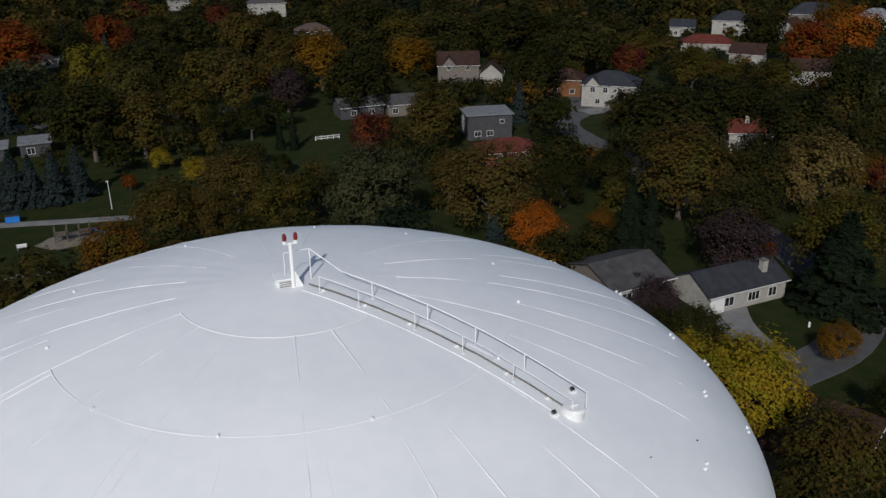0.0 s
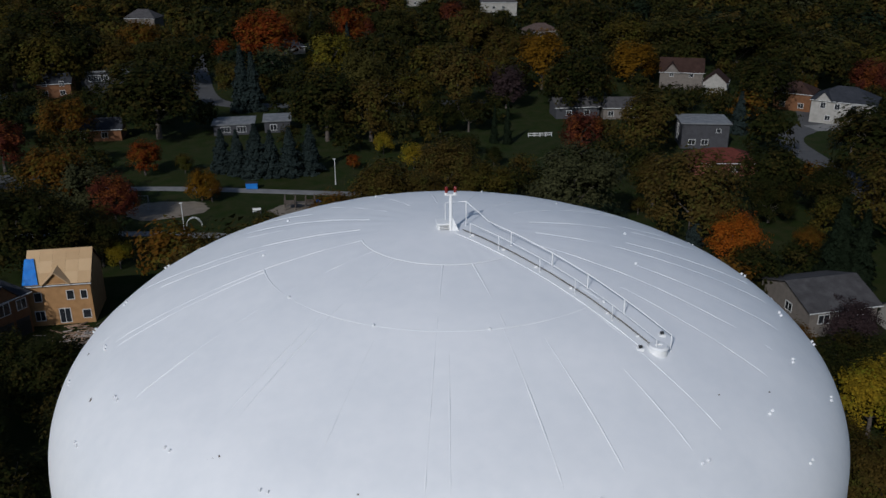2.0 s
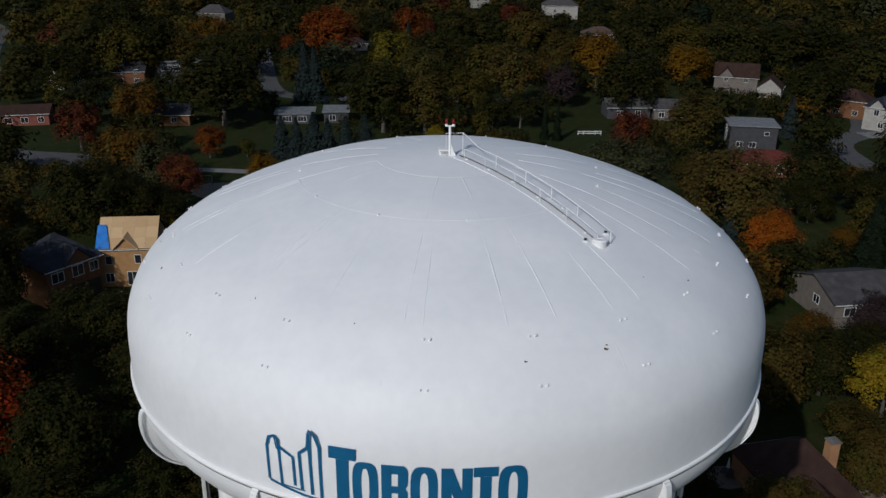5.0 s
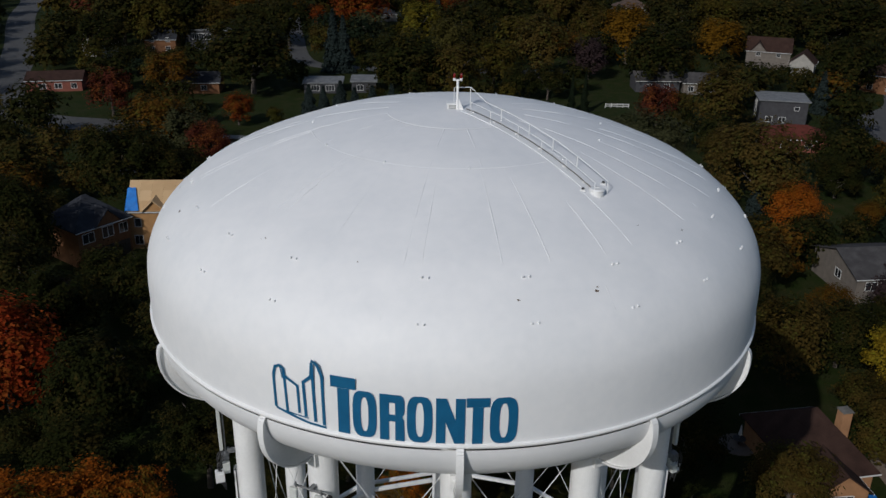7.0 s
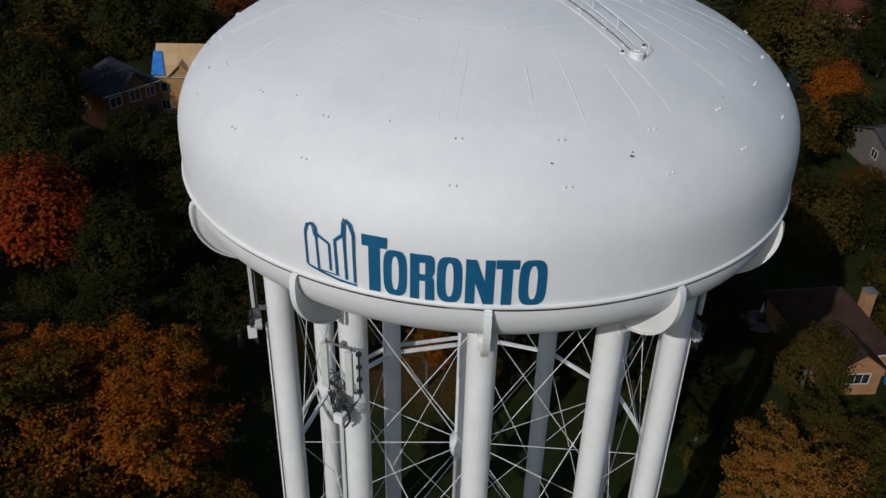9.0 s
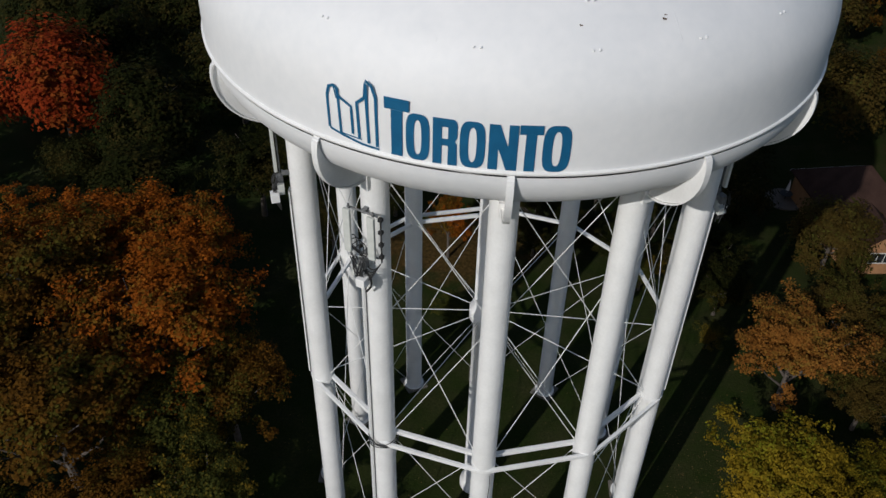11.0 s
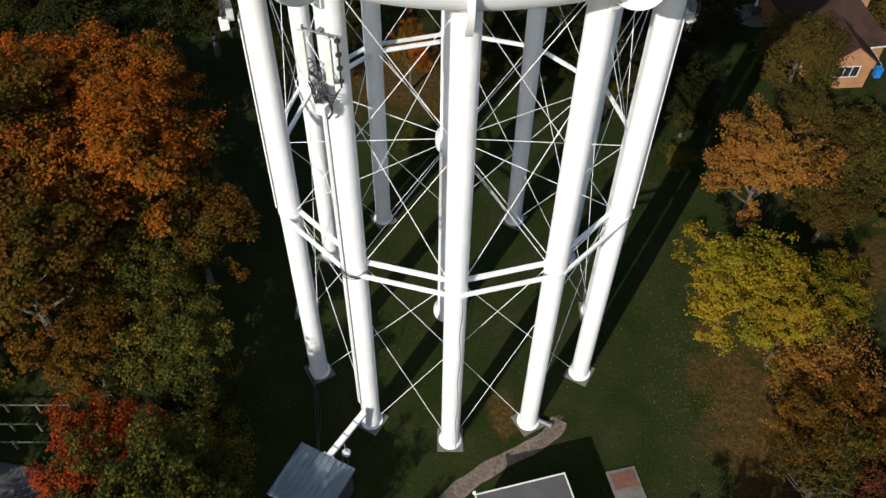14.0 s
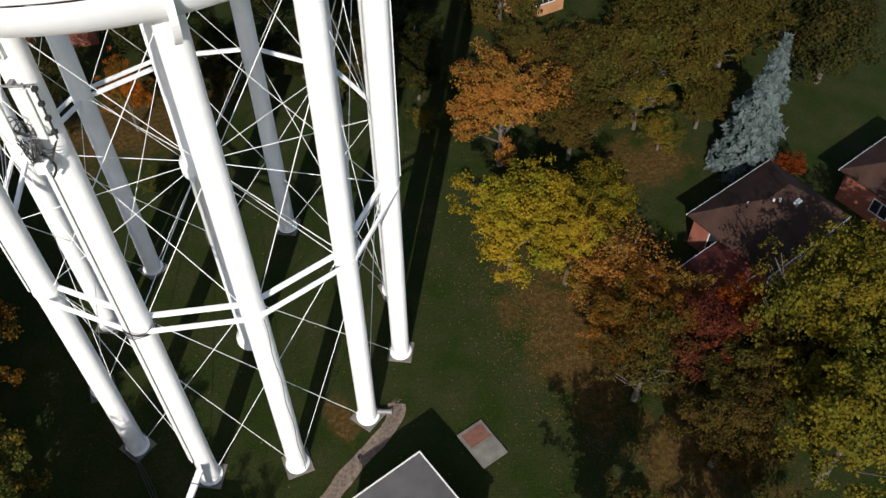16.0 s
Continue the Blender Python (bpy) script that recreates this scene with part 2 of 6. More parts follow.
def ground_mat():
    m = bpy.data.materials.new("lawn")
    m.use_nodes = True
    N, L = m.node_tree.nodes, m.node_tree.links
    bsdf, geo = N["Principled BSDF"], N.new("ShaderNodeNewGeometry")

    def noise_at(scale, detail=5.0):
        n = N.new("ShaderNodeTexNoise")
        n.inputs["Scale"].default_value, n.inputs["Detail"].default_value = scale, detail
        L.new(geo.outputs["Position"], n.inputs["Vector"])
        return n.outputs[0]

    def ramp_of(fac, *stops):
        r = N.new("ShaderNodeValToRGB")
        while len(r.color_ramp.elements) < len(stops):
            r.color_ramp.elements.new(0.5)
        for e, (p, c) in zip(r.color_ramp.elements, stops):
            e.position, e.color = p, (*c, 1)
        L.new(fac, r.inputs[0])
        return r.outputs[0]

    grass = ramp_of(noise_at(7, 8), (0.3, (0.007, 0.014, 0.0015)), (0.55, (0.0125, 0.0225, 0.0025)), (0.8, (0.023, 0.032, 0.005)))
    dirt = ramp_of(noise_at(3, 8), (0.3, (0.028, 0.018, 0.005)), (0.5, (0.056, 0.032, 0.009)), (0.72, (0.105, 0.06, 0.02)))
    wide = ramp_of(noise_at(0.35, 4), (0.35, (0, 0, 0)), (0.7, (0.8, 0.8, 0.8)))
    straw = ramp_of(noise_at(5, 8), (0.3, (0.015, 0.018, 0.006)), (0.75, (0.044, 0.040, 0.015)))
    tint = N.new("ShaderNodeMix")
    tint.data_type = "RGBA"
    L.new(wide, tint.inputs[0]), L.new(grass, tint.inputs[6]), L.new(straw, tint.inputs[7])
    grass = tint.outputs[2]

    def maths(op, a, b_=None):
        n = N.new("ShaderNodeMath")
        n.operation = op
        for i, v in enumerate((a, b_)):
            if isinstance(v, (int, float)):
                n.inputs[i].default_value = v
            elif v is not None:
                L.new(v, n.inputs[i])
        return n.outputs[0]

    # worn, leaf-covered earth along the trees and round the legs
    sep = N.new("ShaderNodeSeparateXYZ")
    L.new(geo.outputs["Position"], sep.inputs[0])
    rough_edge = maths("MULTIPLY", maths("SUBTRACT", noise_at(0.5, 7), 0.5), 2.2)
    patch = None
    for cx, cy, rx, ry in ((20.6, -8.8, 3.7, 9.0), (3.6, -8.8, 1.0, 2.0), (34.0, 4.0, 5.0, 3.0), (24.0, -20.0, 5.0, 5.0), (-4.0, 26.0, 9.0, 5.0)):
        u = maths("DIVIDE", maths("SUBTRACT", sep.outputs[0], cx), rx)
        v = maths("DIVIDE", maths("SUBTRACT", sep.outputs[1], cy), ry)
        d = maths("SQRT", maths("ADD", maths("MULTIPLY", u, u), maths("MULTIPLY", v, v)))
        k = maths("MULTIPLY", maths("SUBTRACT", 1.15, maths("ADD", d, rough_edge)), 1.4)
        k = maths("MINIMUM", maths("MAXIMUM", k, 0.0), 0.85)
        patch = k if patch is None else maths("MAXIMUM", patch, k)
    mx = N.new("ShaderNodeMix")
    mx.data_type = "RGBA"
    L.new(patch, mx.inputs[0]), L.new(grass, mx.inputs[6]), L.new(dirt, mx.inputs[7])
    L.new(mx.outputs[2], bsdf.inputs["Base Color"])
    bsdf.inputs["Roughness"].default_value, bsdf.inputs["Specular IOR Level"].default_value = 0.95, 0.1
    b = N.new("ShaderNodeBump")
    b.inputs["Strength"].default_value, b.inputs["Distance"].default_value = 0.7, 0.08
    L.new(noise_at(9, 6), b.inputs["Height"]), L.new(b.outputs[0], bsdf.inputs["Normal"])
    return m


LAWN = ground_mat()
DIRT = mat("bare_earth", [(0.018, 0.024, 0.01), (0.038, 0.03, 0.016), (0.06, 0.042, 0.024)], 0.5, 0.95, 0.4, 6)


# ---- building helpers ----
def mesh_of(name, verts, faces, material=None, smooth=False):
    me = bpy.data.meshes.new(name)
    me.from_pydata([tuple(v) for v in verts], [], [tuple(f) for f in faces])
    if material:
        me.materials.append(material)
    if smooth:
        me.shade_smooth()
    return me


def part(name, bm, material, parent, label="", smooth=False):
    """Link a bmesh or a mesh as one object under a thing or a part."""
    if isinstance(bm, bmesh.types.BMesh):
        me = bpy.data.meshes.new(name)
        bm.to_mesh(me)
        bm.free()
        if smooth:
            me.shade_smooth()
    else:
        me = bm
    if material and not me.materials:
        me.materials.append(material)
    ob = new(name, me)
    if parent:
        ob.parent = parent
    if label:
        tagged(ob, label)
    return ob


def thing(name, label, category, m=None, group="", kind=""):
    ob = new(name)
    ob.empty_display_size = 0.3
    if m is not None:
        ob.matrix_world = m
    return tagged(ob, label, category, group, kind)


def box(bm, lo, hi, m=None, bevel=0.0):
    size = [b - a for a, b in zip(lo, hi)]
    mid = [(a + b) / 2 for a, b in zip(lo, hi)]
    t = Matrix.Translation(mid) @ Matrix.Diagonal((*size, 1))
    got = bmesh.ops.create_cube(bm, size=1, matrix=(m @ t) if m else t)
    if bevel:
        es = list({e for v in got["verts"] for e in v.link_edges})
        bmesh.ops.bevel(bm, geom=es, offset=bevel, segments=2, affect="EDGES", profile=0.6)
    return bm


def tube(bm, a, b, r, n=8, r2=None, caps=True):
    a, b = Vector(a), Vector(b)
    d = b - a
    t = Matrix.Translation((a + b) / 2) @ d.to_track_quat("Z", "Y").to_matrix().to_4x4()
    bmesh.ops.create_cone(bm, cap_ends=caps, segments=n, radius1=r, radius2=r if r2 is None else r2, depth=d.length, matrix=t)
    return bm


def chain(bm, pts, r, n=6):
    """One swept tube along a line of points."""
    P = [Vector(p) for p in pts]
    rows = []
    side = None
    for i, p in enumerate(P):
        d = (P[min(i + 1, len(P) - 1)] - P[max(i - 1, 0)]).normalized()
        if side is None:
            side = d.orthogonal().normalized()
        side = (side - d * side.dot(d)).normalized()
        up = d.cross(side)
        rows.append([bm.verts.new(p + (side * math.cos(2 * math.pi * k / n) + up * math.sin(2 * math.pi * k / n)) * r) for k in range(n)])
    for u, v in zip(rows, rows[1:]):
        for k in range(n):
            bm.faces.new((u[k], u[(k + 1) % n], v[(k + 1) % n], v[k]))
    bm.faces.new(rows[0][::-1]), bm.faces.new(rows[-1])
    return bm


def revolve(name, prof, n, material, inside=False):
    verts, faces = [], []
    for r, z in prof:
        for i in range(n):
            a = 2 * math.pi * i / n
            verts.append((r * math.cos(a), r * math.sin(a), z))
    for j in range(len(prof) - 1):
        for i in range(n):
            k = (i + 1) % n
            faces.append((j * n + i, (j + 1) * n + i, (j + 1) * n + k, j * n + k))
    return mesh_of(name, verts, faces, material, True)


def polar(r, deg, z=0.0):
    """A place at radius r, deg degrees round from the front (-y) towards +x."""
    a = radians(deg)
    return Vector((r * math.sin(a), -r * math.cos(a), z))


def slab(name, pts, z0, z1, material, parent=None):
    n = len(pts)
    verts = [(x, y, z0) for x, y in pts] + [(x, y, z1) for x, y in pts]
    faces = [tuple(range(n, 2 * n)), tuple(range(n - 1, -1, -1))] + [(i, (i + 1) % n, n + (i + 1) % n, n + i) for i in range(n)]
    me = mesh_of(name, verts, faces, material)
    bm = bmesh.new()
    bm.from_mesh(me)
    bmesh.ops.recalc_face_normals(bm, faces=bm.faces)
    bm.to_mesh(me)
    bm.free()
    ob = new(name, me)
    if parent:
        ob.parent = parent
    return ob


def strip(name, pts, width, z, material):
    """A road or path along a line, smoothed, as a thin sheet with edges."""
    P = [Vector((x, y, 0)) for x, y in pts]
    for _ in range(2):
        Q = [P[0]]
        for a, b in zip(P, P[1:]):
            Q += [a * 0.75 + b * 0.25, a * 0.25 + b * 0.75]
        P = Q + [P[-1]]
    verts, faces = [], []
    for i, p in enumerate(P):
        d = (P[min(i + 1, len(P) - 1)] - P[max(i - 1, 0)]).normalized()
        s = Vector((-d.y, d.x, 0)) * (width / 2 + 0.12 * noise.noise(p * 0.9))
        verts += [(*(p - s).xy, z), (*(p + s).xy, z), (*(p - s * 1.03).xy, -0.05), (*(p + s * 1.03).xy, -0.05)]
        if i:
            a, b = 4 * (i - 1), 4 * i
            faces += [(a, b, b + 1, a + 1), (a + 2, b + 2, b, a), (a + 1, b + 1, b + 3, a + 3)]
    return new(name, mesh_of(name, verts, faces, material))


# ---- ground ----
gv, gf = [], []
GN = 60
for j in range(GN + 1):
    for i in range(GN + 1):
        u, v = 2 * i / GN - 1, 2 * j / GN - 1
        gv.append((2500 * u * abs(u) ** 1.5, 200 + 2500 * v * abs(v) ** 1.5, -0.03))
for j in range(GN):
    for i in range(GN):
        gf.append((j * (GN + 1) + i, j * (GN + 1) + i + 1, (j + 1) * (GN + 1) + i + 1, (j + 1) * (GN + 1) + i))
tagged(new("ground", mesh_of("ground", gv, gf, LAWN)), "dark green autumn lawn with bare and leaf-strewn patches", "ground", kind="structure")

# ---- water tower ----
LEGS, RING, LEG_R, JOINT = 12, 10.5, 0.60, 16.7
RT = 13.63
DOME = [(0, 44.70), (1.5, 44.66), (3, 44.52), (4.5, 44.3), (6, 43.98), (7.4, 43.57), (8.8, 43.07), (9.8, 42.67), (10.8, 42.2), (11.5, 41.77), (12.2, 41.22), (12.7, 40.75), (13.1, 40.22), (13.4, 39.6), (13.57, 38.95), (RT, 38.15)]


def dome_z(r):
    return float(np.interp(r, [p[0] for p in DOME], [p[1] for p in DOME]))


def on_dome(r, deg, lift=0.0):
    return polar(r, deg, dome_z(r) + lift)


def dome_up(r):
    s = (dome_z(r - 0.15) - dome_z(min(r + 0.15, RT))) / 0.3
    return s


tower = thing("water_tower", "huge white steel water tower on twelve tubular legs with blue lettering", "water tower")


def smooth_profile(pts, n=4):
    first = Vector((-pts[1][0], pts[1][1])) if pts[0][0] < 0.1 else Vector(pts[0]) * 2 - Vector(pts[1])
    P = [first] + [Vector(p) for p in pts] + [Vector(pts[-1]) * 2 - Vector(pts[-2])]
    out = []
    for i in range(1, len(P) - 2):
        for s in range(n):
            t = s / n
            a, b, c, d = P[i - 1:i + 3]
            out.append(0.5 * (2 * b + (c - a) * t + (2 * a - 5 * b + 4 * c - d) * t * t + (3 * b - a - 3 * c + d) * t ** 3))
    out.append(P[-2])
    return [(max(p.x, 0.001), p.y) for p in out]


shell = smooth_profile(DOME) + [(RT, 37.8), (RT, 37.4), (RT, 37.0), (RT, 36.62)]
tank_me = revolve("tank", shell, 240, TANK)
for v in tank_me.vertices:
    r = math.hypot(v.co.x, v.co.y)
    if r > 2:
        k = 0.016 * noise.noise(v.co * 0.45) + 0.007 * noise.noise(Vector((math.atan2(v.co.y, v.co.x) * 9, v.co.z * 0.25, 3))) + 0.006 * noise.noise(v.co * 1.3)
        v.co += Vector((v.co.x / r * 0.4, v.co.y / r * 0.4, 1)) * k
tank = part("tank", tank_me, TANK, tower, "white painted domed steel tank")
bowl = [(RT, 36.62), (13.56, 36.05), (13.3, 35.45), (12.8, 34.9), (12.0, 34.45), (11.0, 34.12), (9.5, 33.85), (7, 33.6), (4, 33.4), (1.2, 33.1), (0.9, 32.0)]
part("tank_bottom", revolve("tank_bottom", smooth_profile([(RT, 36.62)] + bowl[1:], 4)[1:], 160, TANK), TANK, tower)
part("balcony_ring", revolve("balcony_ring", [(RT - 0.02, 36.74), (RT + 0.07, 36.73), (RT + 0.085, 36.67), (RT + 0.07, 36.6), (RT - 0.05, 36.52)], 240, WHITE), WHITE, tower)
part("riser", revolve("riser", [(1.15, 0.0), (1.15, 0.35), (0.86, 0.5), (0.86, 16.6), (1.12, 16.8), (1.12, 17.5), (0.86, 17.75), (0.86, 33.5)], 40, WHITE), WHITE, tower)

bm = tube(bmesh.new(), (0, 0, 0.05), (0, 0, 34.6), LEG_R, 40)
for z in (16.7,):
    tube(bm, (0, 0, z - 0.05), (0, 0, z + 0.05), LEG_R + 0.012, 40)
tube(bm, (0, 0, 0.05), (0, 0, 0.16), LEG_R + 0.16, 40)
leg_me = bpy.data.meshes.new("leg")
bm.to_mesh(leg_me), bm.free()
leg_me.shade_auto_smooth() if hasattr(leg_me, "shade_auto_smooth") else None
leg_me.materials.append(WHITE)
bm = bmesh.new()
box(bm, (-0.85, -0.85, -0.3), (0.85, 0.85, 0.06), bevel=0.03)
foot_me = bpy.data.meshes.new("footing")
bm.to_mesh(foot_me), bm.free()
foot_me.materials.append(CONC)

# Gusset: a D-shaped radial plate with a flange round its free edge.
edge = [(13.6, 36.58), (13.78, 36.42), (13.85, 35.9), (13.76, 35.25), (13.45, 34.6), (12.95, 34.02), (12.3, 33.6), (11.7, 33.38), (11.05, 33.32)]
inner = [(10.9, 34.3), (12.0, 34.6), (12.9, 35.1), (13.4, 35.8)]
bm = bmesh.new()
ring_pts = smooth_profile(edge, 3)[0:] + inner
for side in (-0.03, 0.03):
    vs = [bm.verts.new((r, side, z)) for r, z in ring_pts]
    bm.faces.new(vs)
for (r0, z0), (r1, z1) in zip(smooth_profile(edge, 3), smooth_profile(edge, 3)[1:]):
    d = Vector((r1 - r0, 0, z1 - z0))
    nrm = Vector((d.z, 0, -d.x)).normalized() * 0.035
    c = [Vector((r0, -0.13, z0)), Vector((r1, -0.13, z1)), Vector((r1, 0.13, z1)), Vector((r0, 0.13, z0))]
    lo = [bm.verts.new(p - nrm) for p in c]
    hi = [bm.verts.new(p + nrm) for p in c]
    bm.faces.new(lo[::-1]), bm.faces.new(hi)
    for i in range(4):
        bm.faces.new((lo[i], lo[(i + 1) % 4], hi[(i + 1) % 4], hi[i]))
box(bm, (11.05, -0.24, 32.9), (11.25, 0.24, 33.6))
bmesh.ops.recalc_face_normals(bm, faces=bm.faces)
gus_me = bpy.data.meshes.new("gusset")
bm.to_mesh(gus_me), bm.free()
gus_me.materials.append(WHITE)

for k in range(LEGS):
    p = polar(RING, 30 * k)
    spin = Matrix.Rotation(radians(-90 + 30 * k), 4, "Z")
    for nm, me, loc in (("leg", leg_me, p), ("footing", foot_me, p), ("gusset", gus_me, Vector((0, 0, 0)))):
        ob = new(nm, me)
        ob.parent = tower
        ob.matrix_local = Matrix.Translation(loc) @ (spin if nm != "footing" else Matrix.Rotation(radians(30 * k), 4, "Z"))

for k in range(LEGS):
    a, b = polar(RING, 30 * k), polar(RING, 30 * k + 30)
    t = (b - a).normalized()
    out = Vector((t.y, -t.x, 0))
    if out.dot((a + b) / 2) < 0:
        out = -out
    # two parallel horizontal struts, one on the outer face of the legs and one inside; one alone on three bays at the back
    for off, dz, half in (((0.56, -0.1, 0.1),) if k in (3, 4, 5) else ((0.56, -0.1, 0.09), (-0.3, 0.0, 0.11))):
        bm = bmesh.new()
        p, q = a + out * off + Vector((0, 0, JOINT + dz)), b + out * off + Vector((0, 0, JOINT + dz))
        if off < 0:
            p, q = p + t * 0.5, q - t * 0.5
        m = Matrix.Translation(p) @ Matrix((t, out, (0, 0, 1))).transposed().to_4x4()
        box(bm, (0, -half, -0.11), ((q - p).length, half, 0.11), m, 0.02)
        if off < 0:
            mid = (q - p).length / 2
            box(bm, (mid - 0.13, -0.07, 0.11), (mid + 0.13, 0.07, 0.135), m)
        part("strut", bm, WHITE, tower)
    # crossed tie rods in the lower and upper tiers, with end lugs
    c2 = polar(RING, 30 * k + 60)
    for za, zb in ((0.7, JOINT - 0.35), (JOINT + 0.35, 32.9)):
        for p, q in ((a, c2), (c2, a)):
            d = (q - p).normalized()
            P, Q = p + d * 0.56 + Vector((0, 0, za)), q - d * 0.56 + Vector((0, 0, zb))
            bm = tube(bmesh.new(), P, Q, 0.02, 6)
            w = (Q - P).normalized()
            tube(bm, P - w * 0.1, P + w * 0.35, 0.034, 6), tube(bm, Q - w * 0.35, Q + w * 0.1, 0.034, 6)
            tube(bm, (P + Q) / 2 - w * 0.18, (P + Q) / 2 + w * 0.14, 0.034, 6)
            part("tie_rod", bm, WHITE, tower)
    # spokes from the riser's collar to the legs
    bm = tube(bmesh.new(), polar(1.1, 30 * k, 17.2), polar(RING - 0.68, 30 * k, JOINT + 0.1), 0.022, 6)
    part("spoke_rod", bm, WHITE, tower)
    j = polar(RING, 30 * k)
    part("collar", tube(bmesh.new(), j + Vector((0, 0, JOINT - 0.22)), j + Vector((0, 0, JOINT - 0.02)), LEG_R + 0.02, 40), WHITE, tower)

# seams on the dome
def seam(pts, w=0.009, h=0.002, name="seam"):
    bm = bmesh.new()
    prev = None
    for i, p in enumerate(pts):
        d = (pts[min(i + 1, len(pts) - 1)] - pts[max(0, i - 1)]).normalized()
        up = Vector((0, 0, 1))
        s = d.cross(up).normalized() * w
        row = [bm.verts.new(p - s * 3 - up * 0.014), bm.verts.new(p - s * 0.6 + up * h), bm.verts.new(p + s * 0.6 + up * h), bm.verts.new(p + s * 3 - up * 0.014)]
        if prev:
            for i2 in range(3):
                bm.faces.new((prev[i2], row[i2], row[i2 + 1], prev[i2 + 1]))
        prev = row
    bmesh.ops.recalc_face_normals(bm, faces=bm.faces)
    part(name, bm, SEAM, tank)


for r in (3.0, 6.3):
    seam([on_dome(r, a, 0.02) for a in range(-80, 46, 3)])
NS = 21
for i in range(18):
    a0 = 20 * i
    if 18 < a0 < 55 or a0 in (0, 340):
        continue
    seam([on_dome(3.02 + 8.1 * s / 22, a0, 0.014) for s in range(23)])
for i in range(20):
    seam([on_dome(6.32 + 4.75 * s / 16, 15.9 + 17.75 * i, 0.014) for s in range(17)])
for a0 in (-10, 8, 40):
    seam([on_dome(3.02 + 3.2 * s / 10, a0, 0.012) for s in range(11)], 0.012, 0.003)
for a0 in (-10, 7.2, 27):
    seam([on_dome(6.35 + 4.8 * s / 14, a0, 0.012) for s in range(15)], 0.011, 0.003)
# plate joints on the tank's shoulder and wall
for i in range(20):
    a0 = 6.0 + 18 * i
    seam([on_dome(11.4 + 2.2 * s / 12, a0, 0.006) for s in range(13)], 0.012, 0.0)

# lifting lugs in pairs
lug_bm = box(bmesh.new(), (-0.026, -0.038, -0.06), (0.026, 0.038, 0.062), bevel=0.01)
lug_me = bpy.data.meshes.new("lug")
lug_bm.to_mesh(lug_me), lug_bm.free()
lug_me.materials.append(SEAM)
for r in (11.5, 12.75):
    for i in range(NS):
        for da in (-0.55, 0.55):
            a0 = -6.0 + 16.8 * i + da * 11.5 / r
            ob = new("lug", lug_me)
            ob.parent = tank
            sl = math.atan(dome_up(r))
            ob.matrix_local = Matrix.Translation(on_dome(r, a0, 0.02)) @ Matrix.Rotation(radians(a0), 4, "Z") @ Matrix.Rotation(sl, 4, "X")
for r, a0 in ((6.3, -90.9), (6.3, -57), (6.3, -26.6), (6.3, 3.7), (6.6, 96), (6.9, -125), (6.4, 40), (6.4, 70), (6.4, 130), (6.4, 160), (6.4, 200)):
    ob = new("lug", lug_me)
    ob.parent = tank
    ob.matrix_local = Matrix.Translation(on_dome(r, a0, 0.01)) @ Matrix.Rotation(radians(a0), 4, "Z")


# scuffed patches on the paint
def blot(name, r, deg, size, material, seed):
    bm = bmesh.new()
    rnd = random.Random(seed)
    vs = []
    for i in range(14):
        t = 2 * math.pi * i / 14
        k = size * (0.45 + 0.6 * rnd.random()) * (1 if i % 7 < 4 else 0.7)
        rr, aa = r + k * 0.6 * math.sin(t), deg + math.degrees(k * math.cos(t) / r)
        vs.append(bm.verts.new(on_dome(rr, aa, 0.022)))
    c = bm.verts.new(on_dome(r, deg, 0.026))
    for i in range(14):
        bm.faces.new((c, vs[i], vs[(i + 1) % 14]))
    bmesh.ops.recalc_face_normals(bm, faces=bm.faces)
    for f in bm.faces:
        if f.normal.z < 0:
            f.normal_flip()
    part(name, bm, material, tank, "dark worn spot in the paint")


for i, (r, a0, s) in enumerate(((12.16, 22.0, 0.10), (12.05, 22.4, 0.06), (12.16, 8.8, 0.07), (12.07, -68.9, 0.11), (11.22, -39.3, 0.10), (11.13, -38.6, 0.08), (11.28, -40.1, 0.06), (12.15, -84.0, 0.10), (10.4, 38.7, 0.05), (11.2, 48.1, 0.07), (11.19, -18.2, 0.05))):
    blot("worn_spot", r, a0, s, RUST, i)

# lettering, wrapped on the tank wall
def wrap(me, deg0, r):
    for v in me.vertices:
        a, y, d = v.co.x / RT, v.co.y, v.co.z
        v.co = polar(r + d, deg0 + math.degrees(a), y)


def letter_shapes(ch):
    """The pieces of a heavy condensed capital in a unit square: polygons, or a ring of an outer and an inner outline."""
    R = lambda x0, y0, x1, y1: [(x0, y0), (x1, y0), (x1, y1), (x0, y1)]
    if ch == "T":
        return [R(0, 0.80, 1, 1), R(0.27, 0, 0.73, 0.80)]
    if ch == "N":
        return [R(0, 0, 0.33, 1), R(0.67, 0, 1, 1), [(0.33, 0.484), (0.64, 0), (0.67, 0), (0.67, 0.516), (0.36, 1), (0.33, 1)]]
    if ch == "R":
        return [R(0, 0, 0.37, 1), R(0.37, 0.82, 0.62, 1), R(0.37, 0.42, 0.62, 0.57),
                [(0.62, 0.42), (0.98, 0.46), (0.9, 0.53), (0.98, 0.6), (1, 0.66), (1, 0.86), (0.95, 0.95), (0.84, 1), (0.62, 1)], [(0.62, 0), (1, 0), (0.98, 0.46), (0.62, 0.42)]]
    return []


